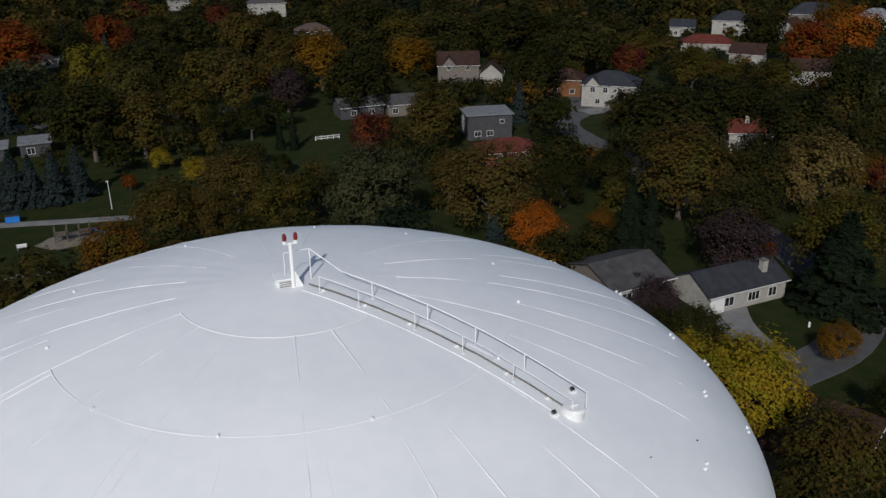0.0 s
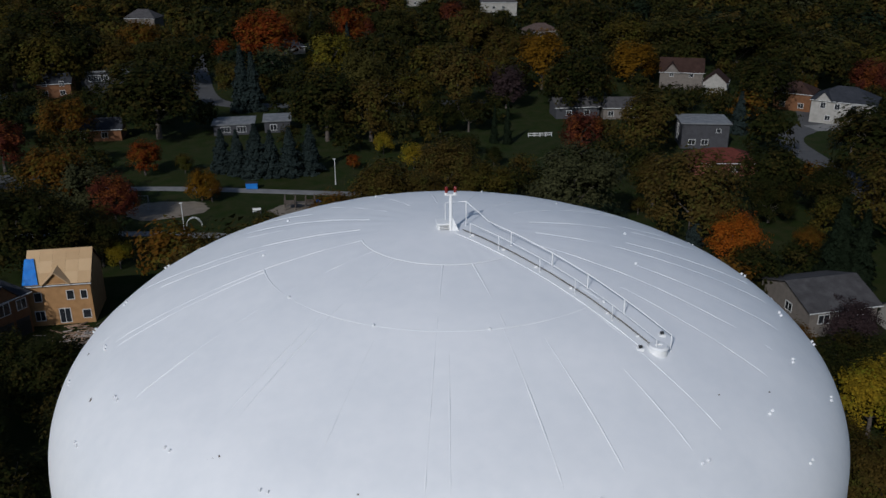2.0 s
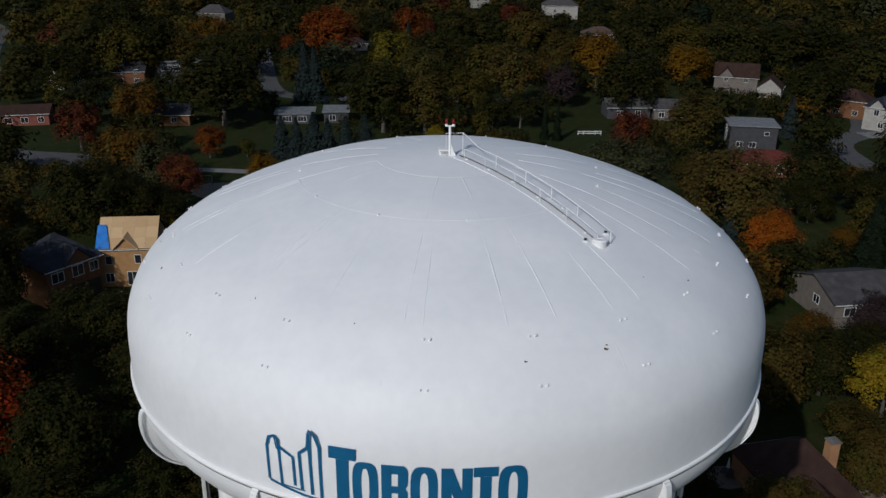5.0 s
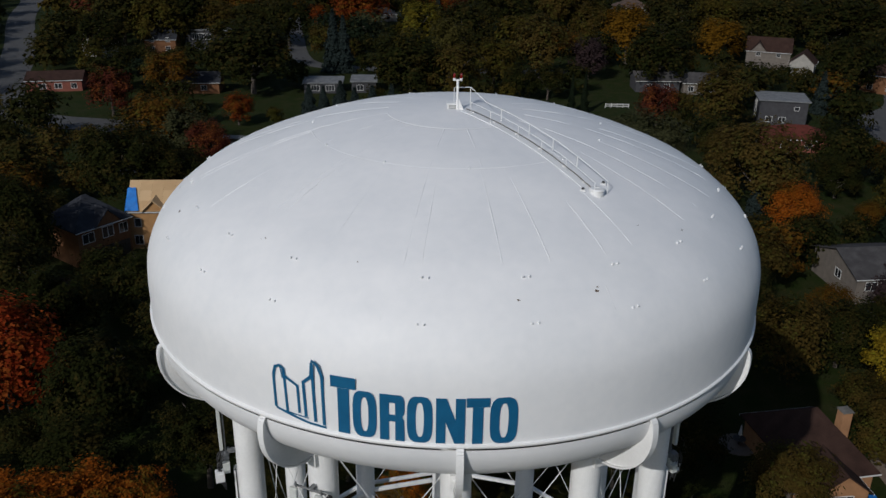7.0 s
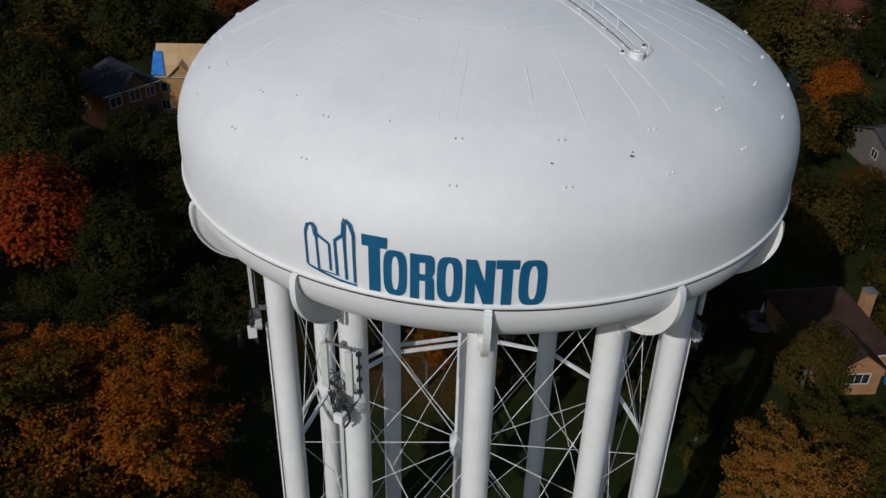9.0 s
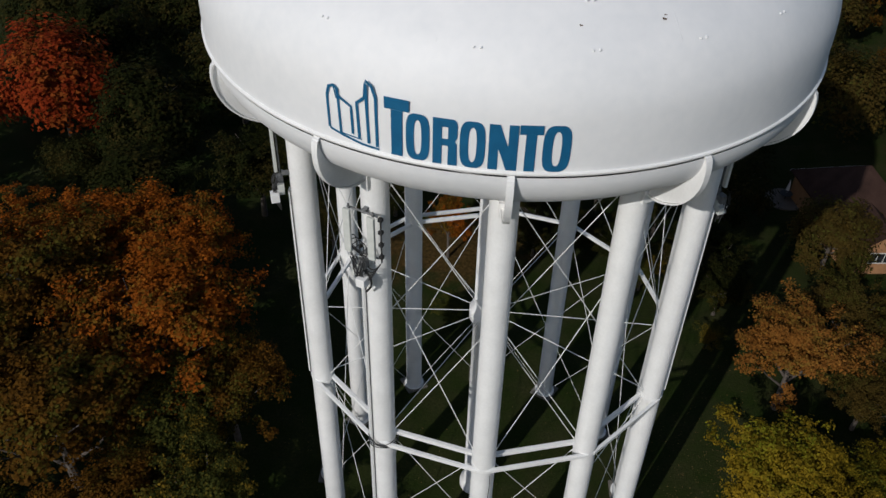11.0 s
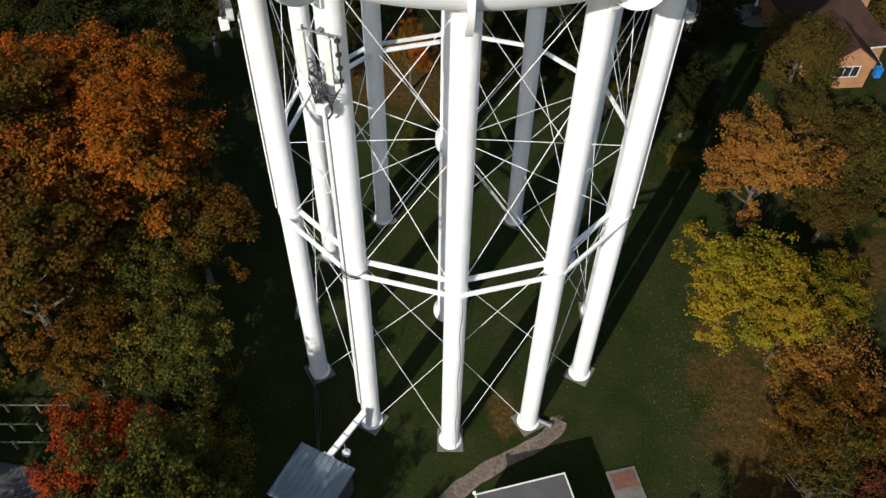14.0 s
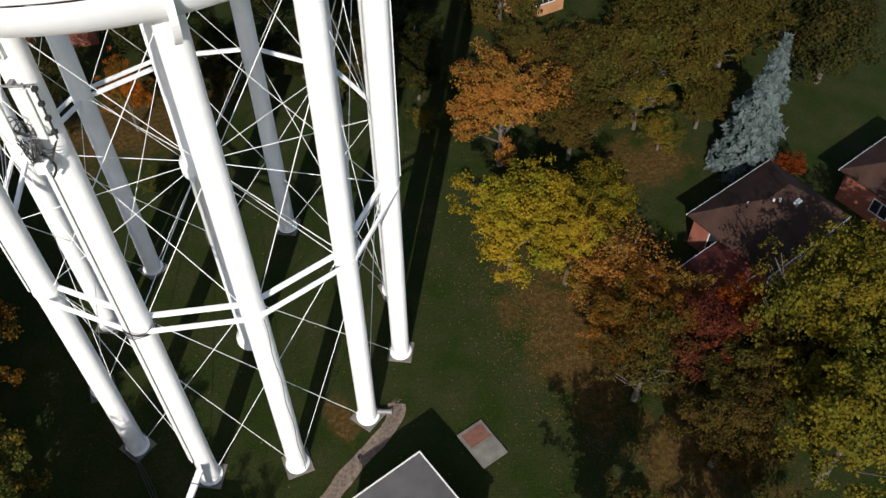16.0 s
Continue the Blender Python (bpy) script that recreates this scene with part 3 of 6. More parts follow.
def letter_mesh(ch, size, x, y, depth):
    w, h = size
    bm = bmesh.new()
    if ch == "O":
        rows = []
        for sx, sy, p in ((0.5, 0.5, 3.4), (0.16, 0.37, 2.6)):
            row = []
            for i in range(48):
                a = 2 * math.pi * i / 48
                c, s = math.cos(a), math.sin(a)
                row.append(bm.verts.new((x + w * (0.5 + sx * math.copysign(abs(c) ** (2 / p), c)), y + h * (0.5 + sy * math.copysign(abs(s) ** (2 / p), s)), depth)))
            rows.append(row)
        for i in range(48):
            j = (i + 1) % 48
            bm.faces.new((rows[0][i], rows[0][j], rows[1][j], rows[1][i]))
    for poly in letter_shapes(ch):
        bm.faces.new([bm.verts.new((x + u * w, y + v * h, depth)) for u, v in poly])
    me = bpy.data.meshes.new("letter")
    bm.to_mesh(me)
    bm.free()
    return me


def wall_x(deg):
    return radians(deg) * RT


LET = [("T", -18.3, -14.6, 36.80, 38.98), ("O", -15.1, -11.65, 36.78, 38.56), ("R", -11.2, -7.7, 36.78, 38.55), ("O", -7.4, -3.85, 36.78, 38.56),
       ("N", -3.4, 0.6, 36.79, 38.53), ("T", 0.75, 3.95, 36.78, 38.55), ("O", 4.0, 7.9, 36.77, 38.55)]
for ch, a0, a1, z0, z1 in LET:
    me = letter_mesh(ch, (wall_x(a1) - wall_x(a0), z1 - z0), wall_x(a0), z0, 0.03)
    wrap(me, 0, RT)
    part("letter", me, BLUE, tank, "blue painted capital letter")


def band(pts, w, name="emblem_line"):
    bm = bmesh.new()
    P = [Vector(p) for p in pts]
    Q = []
    for a, b in zip(P, P[1:]):
        n = max(1, int((b - a).length / 0.15))
        Q += [a + (b - a) * i / n for i in range(n)]
    Q.append(P[-1])
    prev = None
    for i, p in enumerate(Q):
        d = (Q[min(i + 1, len(Q) - 1)] - Q[max(0, i - 1)]).normalized()
        s = Vector((-d.y, d.x)) * w / 2
        row = [bm.verts.new((p.x - s.x, p.y - s.y, 0.03)), bm.verts.new((p.x + s.x, p.y + s.y, 0.03))]
        if prev:
            bm.faces.new((prev[0], row[0], row[1], prev[1]))
        prev = row
    me = bpy.data.meshes.new(name)
    bm.to_mesh(me)
    bm.free()
    wrap(me, 0, RT)
    part(name, me, BLUE, tank, "blue painted emblem stroke")


E0 = wall_x(-27.4)
def e(u, v):
    return (E0 + u, 36.92 + v)


band([e(0.0, 0.28), e(-0.03, 1.55), e(0.06, 1.88), e(0.26, 1.98), e(0.40, 1.85), e(0.47, 0.2)], 0.10)
band([e(0.26, 1.95), e(0.34, 1.5)], 0.05)
band([e(0.40, 1.62), e(0.92, 1.34), e(0.95, 0.28)], 0.10)
band([e(1.20, 0.2), e(1.15, 1.55), e(1.45, 1.82), e(1.52, 2.45), e(1.72, 2.3), e(1.86, 1.9), e(1.88, 0.02)], 0.11)
band([e(1.50, 2.35), e(1.56, 0.08)], 0.11)
band([e(0.02, 0.26), e(0.6, 0.12), e(1.3, -0.02), e(1.95, -0.06)], 0.09)
band([e(0.5, 0.2), e(1.3, 0.16)], 0.05)

# ---- rooftop fittings ----
DIRV, SIDE = polar(1, 36.5), Vector((math.cos(radians(36.5)), math.sin(radians(36.5)), 0))


def rail_pt(r, off, lift):
    p = DIRV * r + SIDE * off
    return Vector((p.x, p.y, dome_z(math.hypot(p.x, p.y)) + lift))


for off, posts in ((0.5, (0.95, 2.5, 4.25, 5.67, 7.05, 8.7)), (-0.1, (1.2, 2.5, 4.25, 5.65, 7.05, 8.6))):
    rail = thing("handrail", "low white pipe handrail up the tank roof", "railing", group="roof handrails")
    H, rad = 0.48, 0.015 if off > 0 else 0.0095
    line = [rail_pt(r, off, H) for r in np.linspace(posts[0] + (0.55 if off > 0 else 0), posts[-1], 14)]
    if off > 0:
        line = [rail_pt(posts[0] - 0.55, off, 0.9)] + line
    part("top_rail", chain(bmesh.new(), line, rad, 8), WHITE, rail)
    for i, r in enumerate(posts):
        h = 0.9 if off > 0 and i == 0 else H
        rr = r - 0.55 if off > 0 and i == 0 else r
        bm = tube(bmesh.new(), rail_pt(rr, off, -0.02), rail_pt(rr, off, h), rad * 1.1, 8)
        box(bm, (-0.035, -0.035, 0), (0.035, 0.035, 0.02), Matrix.Translation(rail_pt(rr, off, 0.0)))
        part("post", bm, WHITE, rail)
    if off > 0:
        part("end_frame", chain(bmesh.new(), [rail_pt(0.4, 0.5, 0.9), rail_pt(-0.05, -0.05, 0.85), rail_pt(-0.05, -0.05, 0.0)], 0.014, 8), WHITE, rail)
cableway = thing("roof_conduit", "grey conduit with brackets lying along the tank roof", "conduit")
part("conduit", chain(bmesh.new(), [rail_pt(r, 0.05, 0.07) for r in np.linspace(0.7, 8.3, 18)], 0.022, 6), CONC, cableway)
part("edge_angle", chain(bmesh.new(), [rail_pt(r, -0.26, 0.015) for r in np.linspace(0.7, 8.3, 18)], 0.022, 4), SEAM, cableway)
for r in (1.2, 2.6, 4.0, 5.4, 6.8, 7.9):
    part("bracket", box(bmesh.new(), (-0.05, -0.03, 0), (0.05, 0.03, 0.06), Matrix.Translation(rail_pt(r, 0.02, 0.0)), 0.01), WHITE, cableway)

mast = thing("beacon_mast", "white mast with two red beacons on the tank top", "beacon")
mx, my = 0.06, -0.42
zb = dome_z(0.36)
bm = tube(bmesh.new(), (mx, my, zb - 0.05), (mx, my, zb + 1.28), 0.055, 12)
part("pole", bm, WHITE, mast)
bm = bmesh.new()
for s in (-0.02, 0.02):
    bm.faces.new([bm.verts.new((mx + x, my + s, zb + z)) for x, z in ((0.03, 0.55), (0.03, -0.02), (0.28, -0.02))])
part("fin", bm, WHITE, mast)
part("cross_arm", box(bmesh.new(), (mx - 0.2, my - 0.04, zb + 1.26), (mx + 0.2, my + 0.04, zb + 1.31), bevel=0.01), WHITE, mast)
for s in (-0.15, 0.15):
    lamp = part("beacon", tube(bmesh.new(), (mx + s, my, zb + 1.31), (mx + s, my, zb + 1.37), 0.06, 12), WHITE, mast)
    part("lens", revolve("lens", [(0.055, zb + 1.37), (0.062, zb + 1.44), (0.055, zb + 1.53), (0.03, zb + 1.57), (0.001, zb + 1.575)], 14, RED), RED, lamp, "dark red glass lens").location = (mx + s, my, 0)
vent = thing("roof_vent", "small white box vent beside the mast", "vent")
part("body", box(bmesh.new(), (-0.36, -0.34, zb - 0.08), (0.08, 0.1, zb + 0.2), bevel=0.02), WHITE, vent)
part("cap", box(bmesh.new(), (-0.41, -0.39, zb + 0.2), (0.13, 0.15, zb + 0.25), bevel=0.015), WHITE, vent)
for k in range(3):
    part("louvre", box(bmesh.new(), (-0.31, -0.355, zb + 0.01 + 0.06 * k), (0.03, -0.335, zb + 0.035 + 0.06 * k)), STEEL, vent)
hx = polar(8.55, 37.2)
hz = dome_z(8.55)
hatch = thing("roof_hatch", "round white roof hatch with a shallow lid", "hatch")
part("neck", tube(bmesh.new(), (hx.x, hx.y, hz - 0.25), (hx.x, hx.y, hz + 0.14), 0.27, 28), WHITE, hatch)
part("lid", tube(bmesh.new(), (hx.x, hx.y, hz + 0.14), (hx.x, hx.y, hz + 0.2), 0.3, 28, 0.24), WHITE, hatch)
part("handle", box(bmesh.new(), (hx.x - 0.1, hx.y - 0.02, hz + 0.2), (hx.x + 0.1, hx.y + 0.02, hz + 0.24), bevel=0.01), WHITE, hatch)
for r, off in ((8.25, -0.35), (8.2, 0.8)):
    p = rail_pt(r, off, 0)
    lamp = thing("roof_light", "small dark floodlight with a white bracket on the tank roof", "floodlight", group="roof lights")
    part("housing", box(bmesh.new(), (-0.05, -0.045, 0.05), (0.05, 0.045, 0.13), Matrix.Translation(p), 0.015), BLACK, lamp)
    part("bracket", box(bmesh.new(), (-0.1, -0.08, -0.02), (0.1, 0.08, 0.06), Matrix.Translation(p), 0.01), WHITE, lamp)


# ---- antennas on the legs ----
def antenna_cluster(deg, turn, zt, panels):
    """Antenna panels on pipe mounts with radio boxes and cable loops, on the outer face of a leg."""
    base = polar(RING, deg)
    m = Matrix.Translation(base) @ Matrix.Rotation(radians(deg + turn), 4, "Z")  # local -y points out from the leg
    ob = thing("antenna_cluster", "pale antenna panels, grey radio boxes and black cables on a leg", "antenna", m, "antenna clusters")
    rnd = random.Random(deg)
    y = -LEG_R - 0.42
    w = 0.5 * (len(panels) - 1)
    for z in (zt - 0.15, zt - 2.35):
        part("mount_arm", tube(bmesh.new(), (min(panels) - 0.15, y + 0.12, z), (max(panels) + 0.15, y + 0.12, z), 0.045, 8), STEEL, ob)
        part("bracket", box(bmesh.new(), (-0.09, y + 0.1, z - 0.08), (0.09, -LEG_R + 0.06, z + 0.08), bevel=0.01), STEEL, ob)
    for x in panels:
        part("pipe", tube(bmesh.new(), (x, y, zt + 0.1), (x, y, zt - 2.6), 0.04, 8), STEEL, ob)
        part("panel", box(bmesh.new(), (x - 0.17, y - 0.24, zt - 2.25), (x + 0.17, y - 0.09, zt - 0.05), bevel=0.04), PANEL, ob, "pale grey-green antenna panel")
    for i in range(3):
        x, z = rnd.uniform(-0.35, 0.35), zt - 2.75 - 0.3 * i
        part("radio_box", box(bmesh.new(), (x - 0.18, y - 0.18, z - 0.2), (x + 0.18, y + 0.12, z + 0.2), bevel=0.02), PANEL if i else STEEL, ob)
    part("large_radio_box", box(bmesh.new(), (-0.1, y - 0.55, zt - 3.75), (0.34, y - 0.15, zt - 3.3), bevel=0.03), WHITE, ob)
    if len(panels) > 1:
        # black feeders up the outer pipe and a hanging loop below
        x, yb = max(panels) + 0.3, y + 0.1
        part("pipe", tube(bmesh.new(), (x, yb, zt - 0.1), (x, yb, zt - 2.5), 0.04, 8), BLACK, ob)
        for i in range(4):
            part("clamp", box(bmesh.new(), (x - 0.09, yb - 0.09, zt - 0.3 - 0.65 * i), (x + 0.09, yb + 0.09, zt - 0.15 - 0.65 * i), bevel=0.01), BLACK, ob)
        for i in range(5):
            pts = [Vector((x - (0.9 + 0.12 * i) * t / 10, yb - 0.1 - 0.05 * i, zt - 2.5 - (0.5 + 0.14 * i) * math.sin(math.pi * t / 10))) for t in range(11)]
            part("cable", chain(bmesh.new(), pts, 0.03, 5), BLACK, ob)
        for i in range(4):
            pts = [Vector((-0.45 + 0.16 * i + 0.28 * math.sin(2 * math.pi * t / 12), y - 0.1 + 0.1 * math.cos(t), zt - 1.75 - 0.1 * i + 0.33 * math.cos(2 * math.pi * t / 12))) for t in range(13)]
            part("cable", chain(bmesh.new(), pts, 0.024, 5), BLACK, ob)
        pts = [Vector((0.1 + 0.28 * math.sin(math.pi * t / 10), y - 0.05, zt - 3.1 - 1.25 * t / 10)) for t in range(11)]
        part("cable", chain(bmesh.new(), pts, 0.05, 6), BLACK, ob)
    for i in range(12):
        x0, x1 = rnd.uniform(-0.5, 0.5), rnd.uniform(-0.3, 0.3)
        zz = zt - 2.3 - rnd.random() * 0.4
        pts = [Vector((x0 + (x1 - x0) * t / 8, y - 0.12 - 0.35 * math.sin(math.pi * t / 8) * rnd.uniform(0.4, 1), zz - 1.6 * t / 8 * rnd.uniform(0.9, 1.1))) for t in range(9)]
        part("cable", chain(bmesh.new(), pts, 0.022, 5), BLACK, ob)
    return ob


antenna_cluster(-30, 4, 32.0, (-0.62, 0.55))
antenna_cluster(-60, -12, 32.8, (-0.1,))
antenna_cluster(60, 55, 32.6, (0.1,))


def leg_cover(deg, turn, z0, z1, w=0.30):
    base = polar(RING, deg)
    m = Matrix.Translation(base) @ Matrix.Rotation(radians(deg + turn), 4, "Z")
    ob = thing("cable_cover", "white sheet-metal cable cover running down a tower leg", "cable cover", m, "leg cable covers")
    for i in range(3):
        a, b = z0 + (z1 - z0) * i / 3, z0 + (z1 - z0) * (i + 1) / 3
        part("cover_sheet", box(bmesh.new(), (-w / 2, -LEG_R - 0.14, a + 0.01), (w / 2, -LEG_R + 0.05, b - 0.01), bevel=0.015), WHITE, ob)
    part("cable", chain(bmesh.new(), [(w / 2 + 0.03, -LEG_R - 0.03, z1), (w / 2 + 0.05, -LEG_R - 0.03, (z0 + z1) / 2), (w / 2 + 0.03, -LEG_R - 0.03, z0)], 0.022, 5), BLACK, ob)


leg_cover(-30, -38, 3.0, 28.2, 0.36)
leg_cover(-60, -30, 17.0, 29.4)
leg_cover(60, 40, 17.0, 29.4)
front_cable = thing("leg_cable", "thin black cable running loosely down the front leg", "cable")
part("cable", chain(bmesh.new(), [polar(RING + 0.73, 1.6 + 0.25 * math.sin(z * 1.3), z) for z in np.linspace(0.3, 16.5, 30)], 0.02, 5), BLACK, front_cable)
bundle = thing("cable_bundle", "black cables wrapped round a leg collar", "cable")
for i in range(4):
    pts = [polar(RING, -30, JOINT - 0.1 + 0.12 * i - 0.2) + Vector((0.8 * math.cos(t), 0.8 * math.sin(t), 0.08 * math.sin(3 * t + i))) for t in np.linspace(-2.9, -0.2, 12)]
    part("cable", chain(bmesh.new(), pts, 0.025, 5), BLACK, bundle)

# ---- the yard round the tower ----
shelter = thing("equipment_shelter", "small equipment shelter with a ribbed metal roof, skylight tint in its colour", "shelter", Matrix.Translation((-8.35, -14.6, 0)) @ Matrix.Rotation(radians(-27), 4, "Z"))
part("wall", box(bmesh.new(), (-1.75, -1.9, 0), (1.75, 1.5, 2.75), bevel=0.02), WALL["grey"], shelter)
roof = part("roof", box(bmesh.new(), (-1.95, -2.1, 2.76), (1.95, 1.7, 2.9), bevel=0.02), RIB, shelter, "ribbed metal roof with the skylight's blue put into its colour")
for i in range(10):
    x = -1.86 + i * 3.72 / 9
    part("rib", box(bmesh.new(), (x - 0.035, -2.1, 2.895), (x + 0.035, 1.7, 2.96), bevel=0.01), RIB, roof)
tray = thing("cable_bridge", "white sheet-metal cable bridge from shelter to tower leg", "cable bridge")
A, B = Vector((-7.7, -13.3, 2.75)), Vector((-5.25, -9.75, 3.0))
d = B - A
m = Matrix.Translation(A) @ d.to_track_quat("X", "Z").to_matrix().to_4x4()
part("cover", box(bmesh.new(), (0, -0.2, -0.1), (d.length - 0.5, 0.2, 0.12), m, 0.02), WHITE, tray)
for i in range(3):
    part("joint", box(bmesh.new(), (0.9 + i * 1.0, -0.22, 0.1), (0.96 + i * 1.0, 0.22, 0.14), m), STEEL, tray)
part("support", tube(bmesh.new(), (-6.9, -12.3, 0), (-6.9, -12.3, 2.7), 0.06, 10), STEEL, tray)
part("hood", box(bmesh.new(), (-0.35, -0.4, -0.15), (0.35, 0.4, 0.12), m, 0.03), WHITE, tray)
dish = thing("globe_lamp", "small round white lamp on a bracket below the cable bridge", "lamp")
part("globe", revolve("globe", [(0.001, 2.0), (0.15, 2.03), (0.27, 2.15), (0.3, 2.3), (0.2, 2.42), (0.05, 2.48)], 16, WHITE), WHITE, dish).location = (-6.55, -12.6, 0)
part("stem", tube(bmesh.new(), (-6.55, -12.6, 2.45), (-6.75, -12.0, 2.8), 0.025, 6), STEEL, dish)
part("post", tube(bmesh.new(), (-6.55, -12.6, 0), (-6.55, -12.6, 2.05), 0.04, 8), STEEL, dish)
drop = thing("ground_cables", "black cables dropping from a leg to the ground", "cable")
for i in range(3):
    part("cable", chain(bmesh.new(), [polar(RING + 0.8, -61 + i * 0.6, 0.9), (-9.35 + 0.1 * i, -6.6, 0.5), (-9.0 + 0.15 * i, -9.0 + 0.2 * i, 0.12), (-8.5, -12.8, 0.1 + 0.03 * i)], 0.03, 5), BLACK, drop)

util = thing("utility_building", "flat-roofed utility building with a dark tar roof and pale metal edge", "utility building", Matrix.Translation((6.86, -14.3, 0)) @ Matrix.Rotation(radians(14.5), 4, "Z"))
part("wall", box(bmesh.new(), (-5.5, -6.2, 0), (-0.12, -0.12, 2.95)), WALL["redbrick"], util)
rf = part("roof", box(bmesh.new(), (-5.62, -6.32, 2.955), (0, 0, 3.1)), TAR, util, "dark tar roof")
for lo, hi in (((-5.66, -0.04, 2.93), (0.04, 0.04, 3.16)), ((-0.04, -6.36, 2.93), (0.04, -0.04, 3.16)), ((-5.66, -6.36, 2.93), (-5.58, -0.04, 3.16))):
    part("edge_flashing", box(bmesh.new(), lo, hi, bevel=0.01), TRIM, rf)
part("corner_lamp", box(bmesh.new(), (-5.75, 0.05, 3.02), (-5.55, 0.22, 3.2), bevel=0.03), WHITE, util)

vault = thing("valve_vault", "concrete valve vault lid with a rusty steel hatch in the grass", "vault")
c = Vector((11.3, -13.93, 0))
m = Matrix.Translation(c) @ Matrix.Rotation(radians(12.5), 4, "Z")
part("slab", box(bmesh.new(), (-0.98, -1.42, -0.2), (0.98, 1.42, 0.10), m, 0.03), CONC, vault)
part("hatch_plate", box(bmesh.new(), (-0.8, 0.1, 0.09), (0.8, 1.2, 0.125), m, 0.01), REDPLATE, vault, "rusty red-brown steel hatch plate")
part("cover_plate", box(bmesh.new(), (-0.7, -1.1, 0.095), (0.65, -0.15, 0.118), m, 0.01), CONC, vault)
drain = thing("drain_pipe", "short grey pipe stub at the foot of a leg", "pipe")
part("pipe", tube(bmesh.new(), (5.9, -9.15, 0.25), (6.75, -9.5, 0.16), 0.16, 14), STEEL, drain)
part("flange", tube(bmesh.new(), (6.7, -9.48, 0.165), (6.78, -9.51, 0.16), 0.22, 14), STEEL, drain)

tagged(strip("gravel_path", [(7.35, -9.0), (6.9, -9.9), (5.6, -10.9), (3.0, -12.2), (1.0, -13.6), (-0.6, -15.0), (-1.6, -17.5)], 1.05, 0.03, GRAVEL), "narrow pinkish gravel path through the lawn", "path", kind="structure")
bm = bmesh.new()
rnd = random.Random(4)
for i in range(2600):
    t = rnd.random()
    P = [(7.35, -9.0), (6.9, -9.9), (5.6, -10.9), (3.0, -12.2), (1.0, -13.6), (-0.6, -15.0)]
    k = min(int(t * 5), 4)
    u = t * 5 - k
    x, y = P[k][0] * (1 - u) + P[k + 1][0] * u + rnd.uniform(-0.4, 0.4), P[k][1] * (1 - u) + P[k + 1][1] * u + rnd.uniform(-0.4, 0.4)
    s = rnd.uniform(0.02, 0.05)
    vs = [bm.verts.new((x + s * math.cos(a), y + s * math.sin(a), 0.03)) for a in (0.3, 2.2, 4.4)] + [bm.verts.new((x, y, 0.03 + s))]
    for f in ((0, 1, 3), (1, 2, 3), (2, 0, 3)):
        bm.faces.new([vs[j] for j in f])
ob = part("gravel_stones", bm, GRAVEL, None)
tagged(ob, "loose pinkish-grey gravel stones on the path", "gravel", kind="stuff")

# bare earth along the trees, and fallen leaves
def blob_patch(name, x, y, rx, ry, turn, material, z, seed, label):
    rnd = random.Random(seed)
    vs, n = [(x, y, z)], 40
    for i in range(n):
        t = 2 * math.pi * i / n
        k = 1 + 0.28 * noise.noise(Vector((math.cos(t) * 1.5, math.sin(t) * 1.5, seed))) + 0.1 * rnd.random()
        u, v = rx * k * math.cos(t), ry * k * math.sin(t)
        c, s = math.cos(turn), math.sin(turn)
        vs.append((x + u * c - v * s, y + u * s + v * c, z))
    ob = new(name, mesh_of(name, vs, [(0, 1 + i, 1 + (i + 1) % n) for i in range(n)], material))
    return tagged(ob, label, "bare ground", kind="structure")


rnd = random.Random(9)
lv, lf = [], []
for i in range(4200):
    if i % 3:
        x, y = rnd.gauss(18.5, 2.6), rnd.gauss(-7, 7)
    else:
        x, y = rnd.uniform(-16, 24), rnd.uniform(-22, 18)
    s, a = rnd.uniform(0.02, 0.045), rnd.uniform(0, 6.28)
    n = len(lv)
    for j in range(4):
        q = a + j * math.pi / 2
        lv.append((x + s * math.cos(q), y + s * 0.7 * math.sin(q), 0.0 + rnd.uniform(0.0, 0.04)))
    lf.append((n, n + 1, n + 2, n + 3))
tagged(new("fallen_leaves", mesh_of("fallen_leaves", lv, lf, LITTER)), "scattered yellow and brown fallen leaves on the lawn", "leaves", kind="stuff")


# ---- trees ----
def leaf_cloud(pos, nrm, size, rng, stretch=1.0, tri=False, loose=0.55):
    """Rhombic leaf clumps at places, facing roughly along given normals: vertex and face arrays."""
    n = len(pos)
    nrm = nrm + rng.normal(0, loose, (n, 3))
    nrm /= np.linalg.norm(nrm, axis=1, keepdims=True) + 1e-9
    ref = rng.normal(0, 1, (n, 3))
    u = np.cross(nrm, ref)
    u /= np.linalg.norm(u, axis=1, keepdims=True) + 1e-9
    v = np.cross(nrm, u)
    s = (size * rng.uniform(0.55, 1.25, n))[:, None]
    bend = nrm * s * 0.25
    if tri:
        verts = np.stack([pos + u * s * 1.25 * stretch, pos - u * s * 0.75 + v * s * 0.95, pos - u * s * 0.75 - v * s * 0.95], 1).reshape(-1, 3)
        return verts, np.arange(3 * n).reshape(n, 3)
    verts = np.stack([pos + u * s * stretch, pos + v * s * 0.7 - bend, pos - u * s * stretch, pos - v * s * 0.7 - bend], 1).reshape(-1, 3)
    faces = np.arange(4 * n).reshape(n, 4)
    return verts, faces


